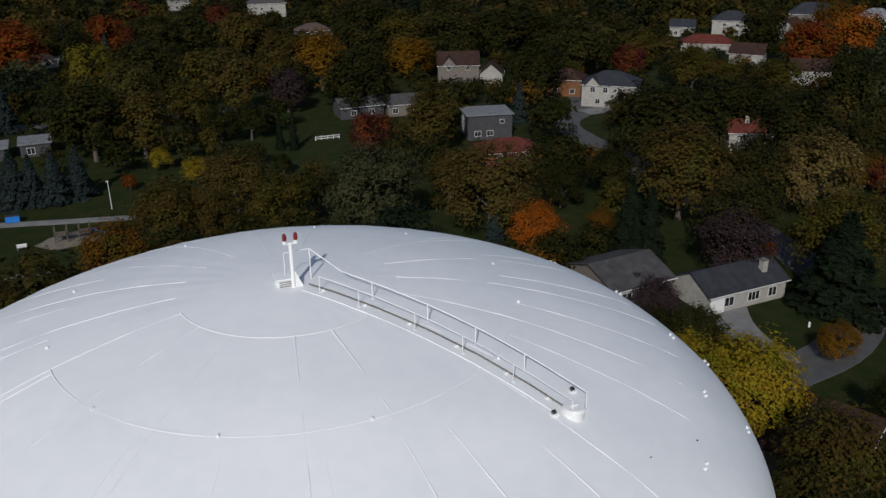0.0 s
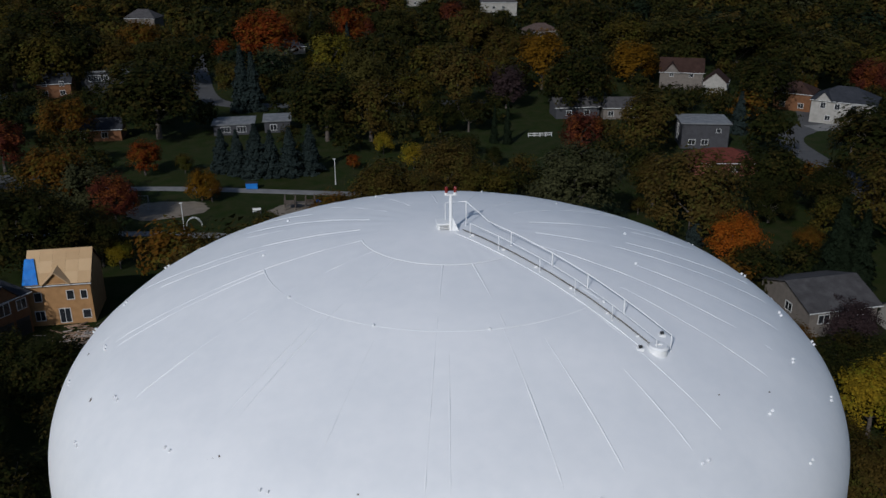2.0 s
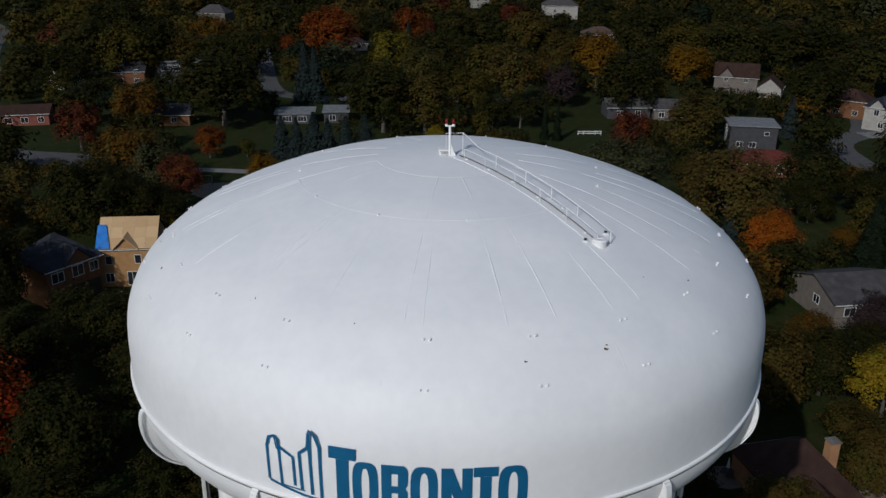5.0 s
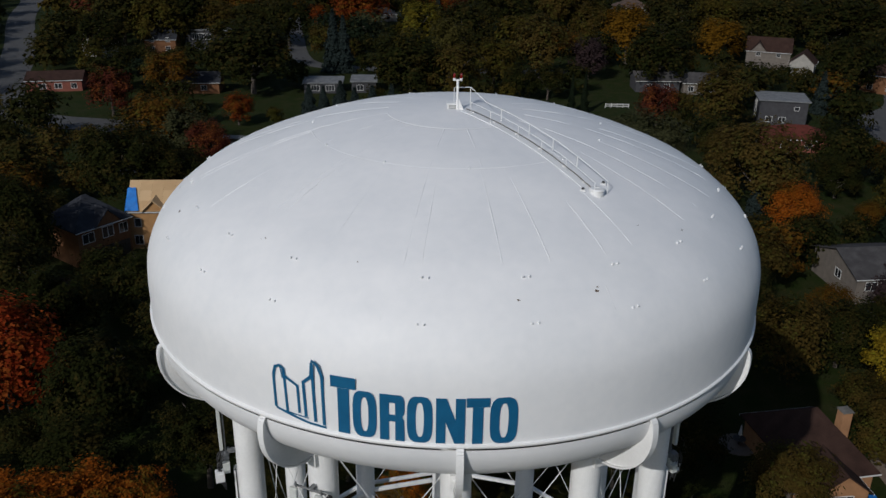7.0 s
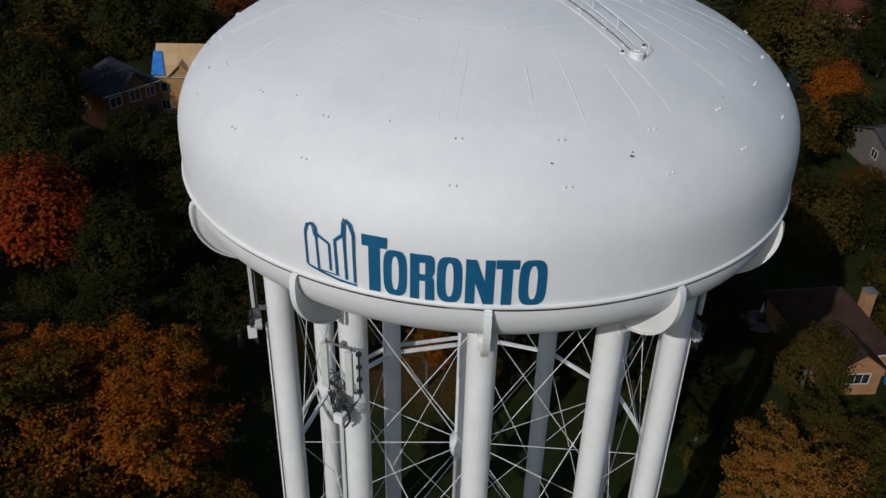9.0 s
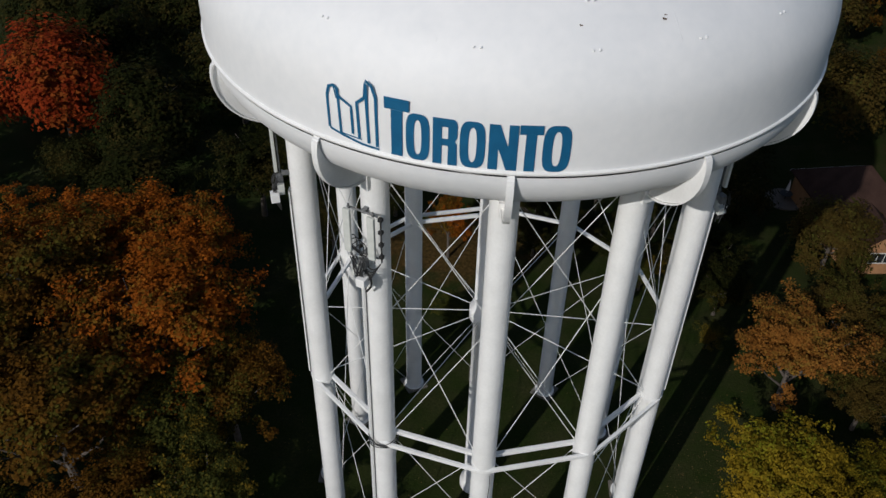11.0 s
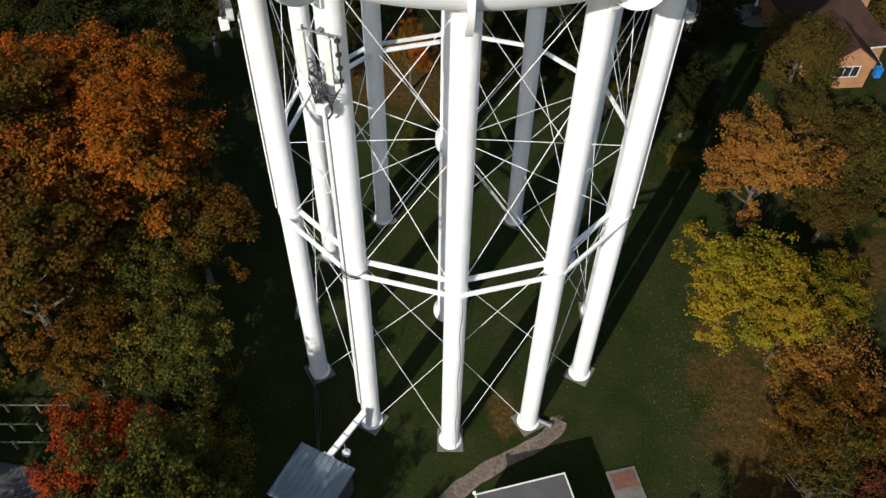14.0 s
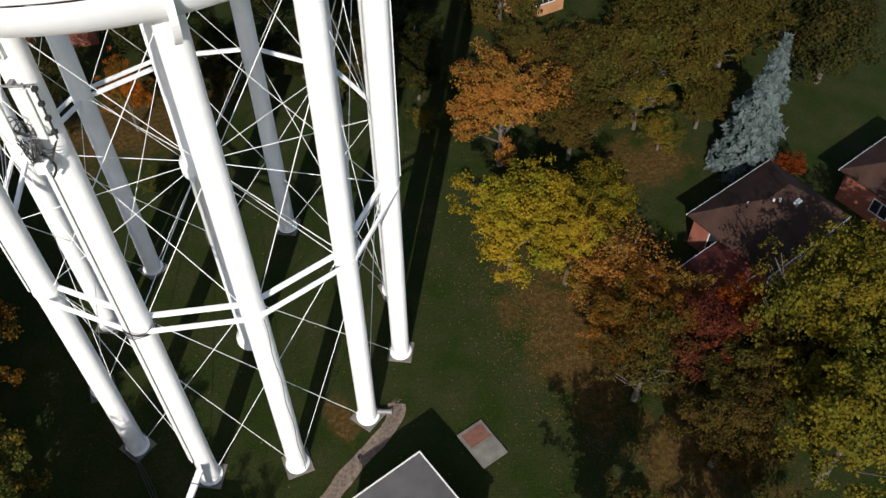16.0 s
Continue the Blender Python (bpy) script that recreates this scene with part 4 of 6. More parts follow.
def array_mesh(name, verts, faces, material, tri=False):
    me = bpy.data.meshes.new(name)
    k = faces.shape[1]
    me.vertices.add(len(verts))
    me.vertices.foreach_set("co", verts.astype(np.float32).ravel())
    me.loops.add(faces.size)
    me.loops.foreach_set("vertex_index", faces.astype(np.int32).ravel())
    me.polygons.add(len(faces))
    me.polygons.foreach_set("loop_start", np.arange(0, faces.size, k, dtype=np.int32))
    me.update(calc_edges=True)
    if material:
        me.materials.append(material)
    return me


def crown_points(rng, n, boughs=60, dome=False):
    """Places and normals of leaves on sprays along boughs, in a unit crown: base z 0, top z 1, half width about 0.5."""
    d = rng.normal(0, 1, (boughs, 3))
    d /= np.linalg.norm(d, axis=1, keepdims=True)
    d[:, 2] = np.where(d[:, 2] < -0.5, -d[:, 2], d[:, 2])
    around = np.arctan2(d[:, 1], d[:, 0])
    lump = 1 + 0.13 * np.sin(3 * around + rng.uniform(0, 6)) + 0.09 * np.sin(5 * around + rng.uniform(0, 6))
    if dome:
        lump = 0.5 + 0.5 * lump
    reach = np.where(rng.random(boughs) < (0.08 if dome else 0.2), rng.uniform(0.3, 0.6, boughs), rng.uniform(0.86 if dome else 0.66, 1.06, boughs)) * lump
    axis = np.array([0.41, 0.41, 0.44])
    tip = d * reach[:, None] * axis + np.array([0, 0, 0.5])
    wide = rng.uniform(0.75, 1.25, boughs) * (0.075 if dome else 0.062) * math.sqrt(65 / boughs)
    # each bough carries a plume of sprays, thinning towards its end
    sprays = 9
    b = np.repeat(np.arange(boughs), sprays)
    s = rng.uniform(-1, 1, len(b))
    side = np.clip(rng.normal(0, 1, (len(b), 3)), -1.5, 1.5) * (wide[b] * (0.85 - 0.45 * s))[:, None] * np.array([1, 1, 1.0 if dome else 0.6])
    spray = tip[b] + d[b] * (s * wide[b] * (1.0 if dome else 1.9))[:, None] + side + np.array([0, 0, 0.02]) * s[:, None]
    pick = rng.integers(0, len(b), n)
    small = wide[b][pick] * (0.42 if not dome else 0.6)
    off = np.clip(rng.normal(0, 1, (n, 3)), -1.8, 1.8) * small[:, None] * np.array([1, 1, 0.9 if dome else 0.55])
    pos = spray[pick] + off
    nrm = d[b][pick] * (1.0 if dome else 0.6) + off / small[:, None] * 0.3 + np.array([0, 0, 0.65])
    return pos, nrm


TREE_H = 10.0


def crown_mesh(name, seed, n, size, lobes, tri=False, dome=False):
    rng = np.random.default_rng(seed)
    pos, d = crown_points(rng, n, lobes, dome)
    low = 0.05 if dome else 0.2
    pos = pos * np.array([TREE_H * 0.88, TREE_H * 0.88, TREE_H * (1 - low)]) + np.array([0, 0, TREE_H * low])
    v, f = leaf_cloud(pos, d, size, rng, 1.0, tri, 0.28 if dome else 0.5)
    return array_mesh(name, v, f, LEAF["green"])


def trunk_mesh(seed, twigs=0):
    rng = random.Random(seed)
    bm = bmesh.new()
    tube(bm, (0, 0, -0.1), (0.05, 0.02, 2.6), 0.28, 9, 0.2)
    tube(bm, (0.05, 0.02, 2.5), (0.1, -0.1, 6.2), 0.2, 8, 0.09)
    for i in range(7 + twigs):
        a, z = i * 2.4 + rng.random(), 2.3 + 0.45 * i % 4.0
        s = Vector((0.06, 0, z))
        e1 = s + Vector((math.cos(a) * 1.5, math.sin(a) * 1.5, 1.5))
        e2 = e1 + Vector((math.cos(a + 0.4) * 1.3, math.sin(a + 0.4) * 1.3, 1.6))
        e3 = e1 + Vector((math.cos(a - 0.7) * 1.2, math.sin(a - 0.7) * 1.2, 1.1))
        tube(bm, s, e1, 0.1, 6, 0.06), tube(bm, e1, e2, 0.06, 5, 0.02), tube(bm, e1, e3, 0.05, 5, 0.015)
    me = bpy.data.meshes.new("trunk")
    bm.to_mesh(me)
    bm.free()
    me.materials.append(BARK)
    return me


NEAR_CROWNS = [crown_mesh("crown", 10 + i, 21000, 0.105, 68) for i in range(3)]
MID_CROWNS = [crown_mesh("crown", 20 + i, 9000, 0.15, 70, True, True) for i in range(4)]
FAR_CROWNS = [crown_mesh("crown", 30 + i, 5000, 0.21, 60, True, True) for i in range(4)]
THIN_CROWN = crown_mesh("crown", 44, 5500, 0.115, 45)
TRUNKS = [trunk_mesh(i, 6 if i == 2 else 0) for i in range(3)]
NAMES = {"ochre": "ochre-gold autumn", "grey": "grey-green silvery", "palegold": "pale golden, thinning autumn", "hedge": "green and gold", "fire": "orange-red autumn", "olivegold": "olive-gold autumn", "green": "dark green leafy", "olive": "grey-green leafy", "pale": "pale yellowish-green", "tan": "tan-brown autumn", "brown": "thinning brown autumn", "orangebrown": "orange-brown autumn oak-like",
         "orange": "bright orange autumn", "rust": "rust-coloured autumn", "redorange": "red-orange autumn", "darkred": "dark red", "purple": "purple-brown", "gold": "golden yellow autumn",
         "yellow": "yellow autumn", "yellowgreen": "yellow-green autumn"}
PLANTED, HOMES = [], []


def tree(x, y, h, w, kind, thin=False):
    i = len(PLANTED)
    PLANTED.append((x, y, w))
    far = math.hypot(x, y + 30)
    pool = [THIN_CROWN] if thin else NEAR_CROWNS if far < 64 else MID_CROWNS if far < 170 else FAR_CROWNS
    rnd = random.Random(i * 7 + 1)
    size = "tall" if h > 11 else "small" if h < 7 else "middling"
    ob = thing("tree", f"{size} {NAMES[kind]} tree standing among gardens", "tree", Matrix.Translation((x, y, 0)) @ Matrix.Rotation(rnd.uniform(0, 6.28), 4, "Z"))
    cr = new("crown", pool[i % len(pool)])
    cr.parent = ob
    cr.scale = (w / 8.3, w / 8.3 * rnd.uniform(0.9, 1.1), h / TREE_H)
    cr.material_slots[0].link = "OBJECT"
    cr.material_slots[0].material = LEAF[kind]
    tr = new("trunk", TRUNKS[2 if thin else i % 2])
    tr.parent = ob
    tr.scale = (w / 8.3, w / 8.3, h / TREE_H)


def conifer_mesh(seed, n, size):
    """A unit conifer 10 high: drooping sprays in whorls round a stem."""
    rng = np.random.default_rng(seed)
    u = rng.uniform(0, 1, n) ** 1.4
    whorl = np.round(u * 17) / 17 + rng.normal(0, 0.008, n)
    reach = 2.3 * np.clip(1 - whorl, 0, 1) ** 0.85 + 0.05
    arm = np.floor(rng.uniform(0, 9, n)) * 2 * np.pi / 9 + np.round(whorl * 17) * 2.2 + rng.normal(0, 0.13, n)
    t = rng.uniform(0.25, 1, n) ** 0.6
    r = reach * t * (0.95 + 0.2 * np.sin(arm * 3 + whorl * 20) + 0.16 * np.sin(whorl * 31 + arm))
    z = 0.6 + whorl * 9.3 - 0.28 * r * t + rng.normal(0, 0.05, n)
    pos = np.stack([r * np.cos(arm), r * np.sin(arm), z], 1)
    out = np.stack([np.cos(arm), np.sin(arm), np.full(n, 0.9)], 1)
    v, f = leaf_cloud(pos, out, size, rng, 1.5)
    return array_mesh("needles", v, f, LEAF["conifer"])


CONIFERS = [conifer_mesh(50 + i, 7500, 0.22) for i in range(2)]
bm = tube(bmesh.new(), (0, 0, -0.1), (0, 0, 9.6), 0.2, 8, 0.03)
STEM = bpy.data.meshes.new("trunk")
bm.to_mesh(STEM), bm.free()
STEM.materials.append(BARK)


def conifer(x, y, h, kind, wide=1.0):
    i = len(PLANTED)
    PLANTED.append((x, y, h * 0.4))
    ob = thing("conifer", {"blue": "silvery blue spruce", "teal": "blue-green spruce"}.get(kind, "dark green conifer") + " with drooping boughs, standing on grass", "tree", Matrix.Translation((x, y, 0)) @ Matrix.Rotation(i * 1.7, 4, "Z"))
    for nm, me in (("needles", CONIFERS[i % 2]), ("trunk", STEM)):
        p = new(nm, me)
        p.parent = ob
        p.scale = (h / 10 * wide, h / 10 * wide, h / 10)
        if nm == "needles":
            p.material_slots[0].link = "OBJECT"
            p.material_slots[0].material = LEAF[{"blue": "spruce", "teal": "bluegreen"}.get(kind, "conifer")]


tree(54.9, 39.5, 11.7, 10.2, 'yellowgreen')
tree(59.2, 53.7, 8.3, 7.2, 'olive')
tree(59.8, 63.5, 8.0, 6.9, 'purple')
tree(59.6, 37.3, 5.8, 5.0, 'darkred')
tree(50.6, 23.6, 12.8, 11.1, 'brown')
tree(-31.0, 16.0, 11.5, 12.0, 'orange')
tree(-25.6, 17.0, 11.0, 10.5, 'orange')
tree(-32.6, 9.1, 14.0, 13.0, 'rust')
tree(-23.2, 6.0, 14.0, 13.0, 'orange')
tree(-27.6, -3.2, 14.0, 13.2, 'rust')
tree(-18.0, 2.5, 9.4, 8.4, 'rust')
tree(-17.5, -7.3, 9.5, 8.6, 'hedge')
tree(-23.1, -7.3, 8.8, 8.0, 'rust')
tree(-19.7, -15.5, 9.1, 8.2, 'fire')
tree(-15.1, -14.0, 8.0, 7.2, 'hedge')
tree(-46.5, 42.5, 12.8, 12.0, 'fire')
tree(-54.0, 59.7, 12.6, 11.0, 'olive')
tree(23.5, 8.7, 10.8, 9.4, 'orangebrown')
tree(19.1, -2.1, 10.0, 8.7, 'yellowgreen')
tree(26.0, -2.0, 7.6, 6.4, 'yellow')
tree(22.5, -4.5, 8.6, 6.5, 'yellowgreen')
tree(32.8, 9.5, 9.5, 9.5, 'brown')
tree(39.0, 10.0, 10.5, 11.0, 'ochre')
tree(23.9, -8.6, 8.4, 7.3, 'orangebrown', True)
tree(22.9, -9.8, 6.5, 6.0, 'orangebrown')
tree(26.0, -11.5, 6.5, 5.5, 'orangebrown')
tree(26.5, -15.2, 7.6, 6.0, 'darkred')
tree(29.5, -13.6, 6.6, 5.0, 'redorange')
tree(29.3, -18.3, 7.9, 6.9, 'brown')
tree(34.3, -18.6, 12.5, 9.4, 'olivegold')
tree(29.6, -24.5, 12.5, 9.5, 'olivegold')
tree(24.8, -20.5, 7.5, 6.5, 'brown')
tree(54.6, 6.7, 8.9, 7.7, 'olive')
tree(-3.4, 25.0, 7.2, 4.6, 'orange')
tree(20.5, 19.1, 5.8, 5.0, 'green')
tree(31.9, 26.3, 7.5, 7.5, 'brown')
tree(30.5, 10.1, 6.8, 5.9, 'brown')
tree(22.6, -12.6, 8.0, 6.4, 'rust')
tree(20.4, 23.2, 6.7, 5.8, 'green')
tree(-36.0, 2.0, 12.0, 11.0, 'rust')
tree(-38.0, 15.0, 11.0, 11.0, 'orange')
tree(-21.5, 0.0, 9.5, 8.5, 'hedge')
tree(-19.0, -2.5, 8.0, 7.0, 'hedge')
tree(-22.0, 30.0, 10.0, 10.0, 'green')
tree(-33.0, 28.0, 8.0, 9.0, 'green')
tree(-16.0, -10.5, 6.5, 5.5, 'green')
tree(-42.0, 5.0, 12.0, 12.0, 'brown')
tree(-16.5, -18.5, 13.0, 8.5, 'hedge')
# next three stand out of view, added to shade the yard's left and legs
tree(-19.5, -23.0, 13.0, 9.0, 'brown')
tree(-14.0, -26.5, 13.0, 8.5, 'green')
tree(-11.0, -30.0, 12.0, 7.5, 'green')
tree(-35.0, 38.0, 11.0, 11.0, 'green')
tree(-28.0, 47.0, 11.0, 11.0, 'green')
tree(-46.0, 54.0, 11.0, 10.0, 'green')
tree(-37.0, 62.0, 10.0, 10.0, 'green')
tree(-62.0, 45.0, 12.0, 12.0, 'brown')
tree(-57.0, 30.0, 12.0, 12.0, 'green')
tree(-50.0, 18.0, 12.0, 12.0, 'brown')
tree(-24.0, 62.0, 10.0, 10.0, 'green')
tree(5.0, 29.0, 6.5, 6.0, 'green')
tree(11.0, 33.0, 7.0, 6.5, 'green')
tree(16.5, 30.0, 7.0, 6.5, 'green')
tree(-9.0, 31.0, 7.0, 6.5, 'green')
tree(0.0, 36.0, 7.5, 7.0, 'green')
tree(-14.0, 24.0, 7.5, 7.0, 'green')
tree(21.0, 40.0, 8.0, 7.5, 'green')
tree(17.0, 23.5, 5.5, 5.0, 'green')
tree(24.0, 33.0, 8.0, 7.5, 'green')
tree(27.0, 44.0, 9.0, 8.5, 'green')
tree(45.5, 10.0, 9.5, 9.5, 'ochre')
tree(36.5, 15.0, 5.0, 6.5, 'green')
tree(29.5, 15.5, 8.0, 7.0, 'brown')
tree(47.0, 22.0, 10.0, 9.0, 'olive')
tree(45.0, 33.5, 8.5, 8.0, 'brown')
tree(56.0, 14.0, 9.5, 9.0, 'olive')
tree(22.0, -15.0, 8.0, 7.0, 'brown', True)
tree(35.0, -27.0, 12.0, 10.0, 'olivegold')
tree(39.0, -20.0, 13.0, 10.0, 'olivegold')
# two unseen trees, added to throw shade on the lawn at lower right
tree(13.5, -25.0, 10.0, 7.0, 'brown')
tree(20.0, -29.5, 11.0, 8.0, 'brown')
tree(43.5, -2.6, 3.2, 3.0, 'redorange')
tree(24.0, -21.0, 8.0, 6.5, 'brown')
tree(52.5, 47.0, 9.0, 8.0, 'yellowgreen')
tree(57.5, 45.5, 8.0, 7.5, 'gold')
tree(48.0, 53.0, 8.5, 8.0, 'green')
tree(32.5, -20.5, 11.0, 9.0, 'olivegold')

# three trees added outside the view so that the near street lies in shade
tree(-31.0, -27.0, 13.0, 11.0, 'brown')
tree(-39.0, -23.0, 12.0, 11.0, 'brown')
tree(-24.5, -30.0, 13.0, 10.0, 'olive')
tree(-32.5, -7.2, 6.0, 6.5, 'hedge')
tree(-37.0, -7.5, 6.5, 7.0, 'rust')
# two thin trees added to dapple the skylight house's roof with shade
tree(31.5, -16.5, 13.0, 7.5, 'olivegold', True)
tree(36.5, -14.8, 10.5, 6.0, 'olivegold', True)

tree(-27.0, 293.8, 18.8, 18.8, 'redorange')
tree(-20.5, 351.5, 14.8, 14.8, 'brown')
tree(0.9, 327.7, 16.1, 16.1, 'redorange')
tree(9.6, 356.8, 8.0, 8.0, 'darkred')
tree(19.6, 324.1, 16.4, 16.4, 'olive')
tree(-5.2, 259.1, 15.8, 15.8, 'olivegold')
tree(9.0, 248.8, 17.0, 17.0, 'olive')
tree(4.0, 228.5, 13.6, 13.6, 'pale')
tree(-7.0, 184.6, 17.6, 17.6, 'green')
tree(3.8, 182.9, 15.0, 15.0, 'brown')
tree(15.6, 199.6, 13.6, 13.6, 'ochre')
tree(30.1, 214.7, 16.8, 16.8, 'tan')
tree(46.1, 294.9, 19.0, 19.0, 'brown')
tree(49.6, 376.8, 13.2, 13.2, 'darkred')
tree(54.7, 275.7, 14.0, 14.0, 'brown')
tree(60.3, 239.8, 16.9, 16.9, 'gold')
tree(61.7, 203.0, 17.4, 17.4, 'green')
tree(89.4, 239.8, 14.0, 14.0, 'gold')
tree(101.3, 281.5, 16.9, 16.9, 'ochre')
tree(77.3, 261.2, 17.5, 17.5, 'olive')
tree(121.4, 301.3, 14.2, 14.2, 'pale')
tree(96.0, 308.9, 19, 21.6, 'green')
tree(44.1, 215.0, 11.6, 11.6, 'purple')
tree(29.2, 188.9, 8.8, 8.8, 'green')
tree(21.8, 189.1, 8.8, 8.8, 'green')
tree(52.4, 164.2, 9.7, 9.7, 'darkred')
tree(64.7, 158.4, 14.2, 14.2, 'brown')
tree(6.2, 170.9, 4.7, 4.7, 'yellowgreen')
tree(12.2, 157.4, 5.6, 5.6, 'yellowgreen')
tree(17.0, 135.5, 11.6, 11.6, 'tan')
tree(-1.2, 159.0, 3.2, 3.2, 'redorange')
tree(30.2, 156.9, 4.2, 4.2, 'green')
tree(21.7, 120.1, 11.4, 11.4, 'ochre')
tree(3.0, 120.2, 11.7, 11.7, 'brown')
tree(10.1, 121.4, 9.9, 9.9, 'brown')
tree(-5.1, 105.2, 11.4, 11.4, 'rust')
tree(37.2, 115.2, 15.3, 15.3, 'grey')
tree(56.0, 125.8, 9.7, 9.7, 'brown')
tree(56.1, 107.4, 15.9, 15.9, 'tan')
tree(58.8, 95.3, 8.7, 8.7, 'orange')
tree(51.6, 121.5, 3.2, 3.2, 'brown')
tree(132.5, 257.6, 19, 24, 'green')
tree(117.1, 271.8, 19, 22.0, 'olive')
tree(143.1, 250.3, 16.3, 16.3, 'green')
tree(139.5, 219.4, 18.5, 18.5, 'olive')
tree(111.2, 195.7, 15.7, 15.7, 'green')
tree(163.3, 223.3, 14.1, 14.1, 'ochre')
tree(158.0, 186.6, 13.6, 13.6, 'ochre')
tree(152.5, 210.6, 11.5, 11.5, 'darkred')
tree(135.8, 216.6, 6.2, 6.2, 'gold')
tree(100.6, 121.8, 19, 20.2, 'green')
tree(115.6, 156.8, 9.5, 9.5, 'brown')
tree(77.3, 122.5, 12.1, 12.1, 'green')
tree(84.9, 114.1, 9.9, 9.9, 'green')
tree(73.9, 113.9, 8.3, 8.3, 'green')
tree(90.1, 99.5, 17.1, 17.1, 'brown')
tree(102.5, 96.2, 14.0, 14.0, 'olive')
tree(84.9, 77.9, 13.7, 13.7, 'olive')
tree(113.2, 91.5, 15.1, 15.1, 'palegold')
tree(95.4, 67.3, 13.7, 13.7, 'ochre')
tree(147.7, 111.7, 9.5, 9.5, 'olive')
tree(133.7, 99.4, 7.4, 7.4, 'rust')
tree(133.9, 95.6, 6.1, 6.1, 'darkred')
tree(124.8, 108.3, 17.1, 17.1, 'green')
tree(130.7, 138.2, 15.3, 15.3, 'green')
tree(139.8, 133.4, 14.1, 14.1, 'green')
tree(171.3, 164.9, 12.2, 12.2, 'ochre')
tree(180.3, 159.0, 7.6, 7.6, 'redorange')
tree(181.0, 204.2, 5.4, 5.4, 'redorange')
tree(211.7, 197.4, 17.2, 17.2, 'redorange')
tree(240.3, 208.2, 18.1, 18.1, 'orange')
tree(273.8, 250.2, 15.3, 15.3, 'rust')
tree(211.8, 220.5, 17.1, 17.1, 'green')
tree(168.5, 140.8, 17.3, 17.3, 'green')
tree(172.0, 188.2, 9.1, 9.1, 'ochre')
tree(80.8, 73.9, 11.0, 11.0, 'purple')
tree(90.6, 77.7, 3.6, 3.6, 'orange')
tree(72.5, 97.5, 5.1, 5.1, 'rust')
tree(76.7, 48.5, 5.1, 5.1, 'gold')
tree(106.3, 73.4, 8.0, 8.0, 'green')
tree(-78.0, 167.3, 11.1, 11.1, 'darkred')
tree(-57.5, 137.1, 12.6, 12.6, 'rust')
tree(-52.3, 133.0, 10.7, 10.7, 'grey')
tree(-45.8, 129.3, 8.8, 8.8, 'darkred')
tree(-46.5, 160.7, 7.4, 7.4, 'redorange')
tree(-38.1, 161.2, 4.2, 4.2, 'ochre')
tree(-31.7, 140.9, 6.2, 6.2, 'gold')
tree(-29.7, 140.0, 4.3, 4.3, 'rust')
tree(-49.2, 192.9, 19, 24, 'green')
tree(-60.7, 263.0, 15.1, 15.1, 'olive')
tree(-75.4, 307.9, 15.1, 15.1, 'rust')
tree(-30.6, 295.9, 18.2, 18.2, 'redorange')
tree(-46.9, 310.3, 7.7, 7.7, 'redorange')
tree(-69.3, 187.2, 11.6, 11.6, 'rust')
tree(-105.8, 260.8, 19, 21.5, 'olive')
tree(-91.3, 253.2, 17.7, 17.7, 'ochre')
tree(-135.7, 338.0, 19, 24, 'ochre')
tree(-114.5, 321.4, 19, 23.1, 'green')
tree(-82.0, 262.7, 18.1, 18.1, 'green')
tree(-74.1, 260.8, 14.3, 14.3, 'brown')
tree(-50.6, 263.4, 15.8, 15.8, 'green')
tree(-35.4, 241.1, 10.9, 10.9, 'brown')
tree(-54.3, 106.0, 15.0, 15.0, 'green')
tree(-47.9, 107.4, 11.0, 11.0, 'green')
tree(-43.2, 108.5, 8.0, 8.0, 'green')
tree(-40.2, 107.2, 4.6, 4.6, 'yellow')
tree(-102.3, 229.1, 14.8, 14.8, 'green')
tree(-10.5, 307.3, 15.6, 15.6, 'green')
tree(36.0, 8.0, 6.0, 6.0, 'hedge')
tree(41.0, 6.0, 5.0, 5.0, 'brown')
tree(34.5, 12.5, 7.5, 7.5, 'ochre')
tree(42.5, 13.5, 9.0, 9.0, 'ochre')
tree(29.0, 7.0, 7.0, 6.0, 'brown')
tree(36.5, 5.0, 3.5, 4.0, 'hedge')
tree(50.5, 15.5, 9.0, 9.0, 'ochre')

conifer(-13.3, 332.3, 14.7, 'teal', 0.75)
conifer(0.6, 318.9, 12.0, 'teal', 0.8)
conifer(33.8, 176.9, 9.7, 'green', 0.5)
conifer(36.8, 175.5, 10.4, 'green', 0.5)
conifer(69.2, 202.2, 6.3, 'teal', 0.8)
conifer(97.3, 178.3, 10.4, 'teal', 1.1)
conifer(54.0, 100.8, 7.2, 'teal', 1.2)
conifer(71.1, 86.9, 13.5, 'green', 1.0)
conifer(74.1, 85.5, 12.1, 'green', 1.0)
conifer(87.9, 59.6, 14.3, 'green', 1.9)
conifer(-29.9, 161.4, 9.4, 'teal', 1.3)
conifer(-26.3, 159.3, 9.6, 'teal', 1.2)
conifer(-22.1, 157.0, 11.3, 'teal', 1.4)
conifer(-18.9, 156.7, 10.0, 'teal', 1.2)
conifer(-14.8, 156.3, 10.5, 'teal', 1.3)
conifer(-10.5, 157.7, 10.5, 'teal', 1.2)
conifer(-30.8, 222.3, 17.9, 'teal', 0.9)
conifer(-27.8, 222.0, 16.3, 'teal', 0.9)
conifer(71.0, 85.0, 9.2, 'green', 0.9)
tree(-2.8, 16.6, 2.6, 2.9, 'hedge')
tree(4.6, 25.9, 4.4, 4.9, 'green')
tree(8.0, 26.4, 5.1, 5.7, 'green')
tree(12.0, 26.2, 4.7, 5.2, 'green')
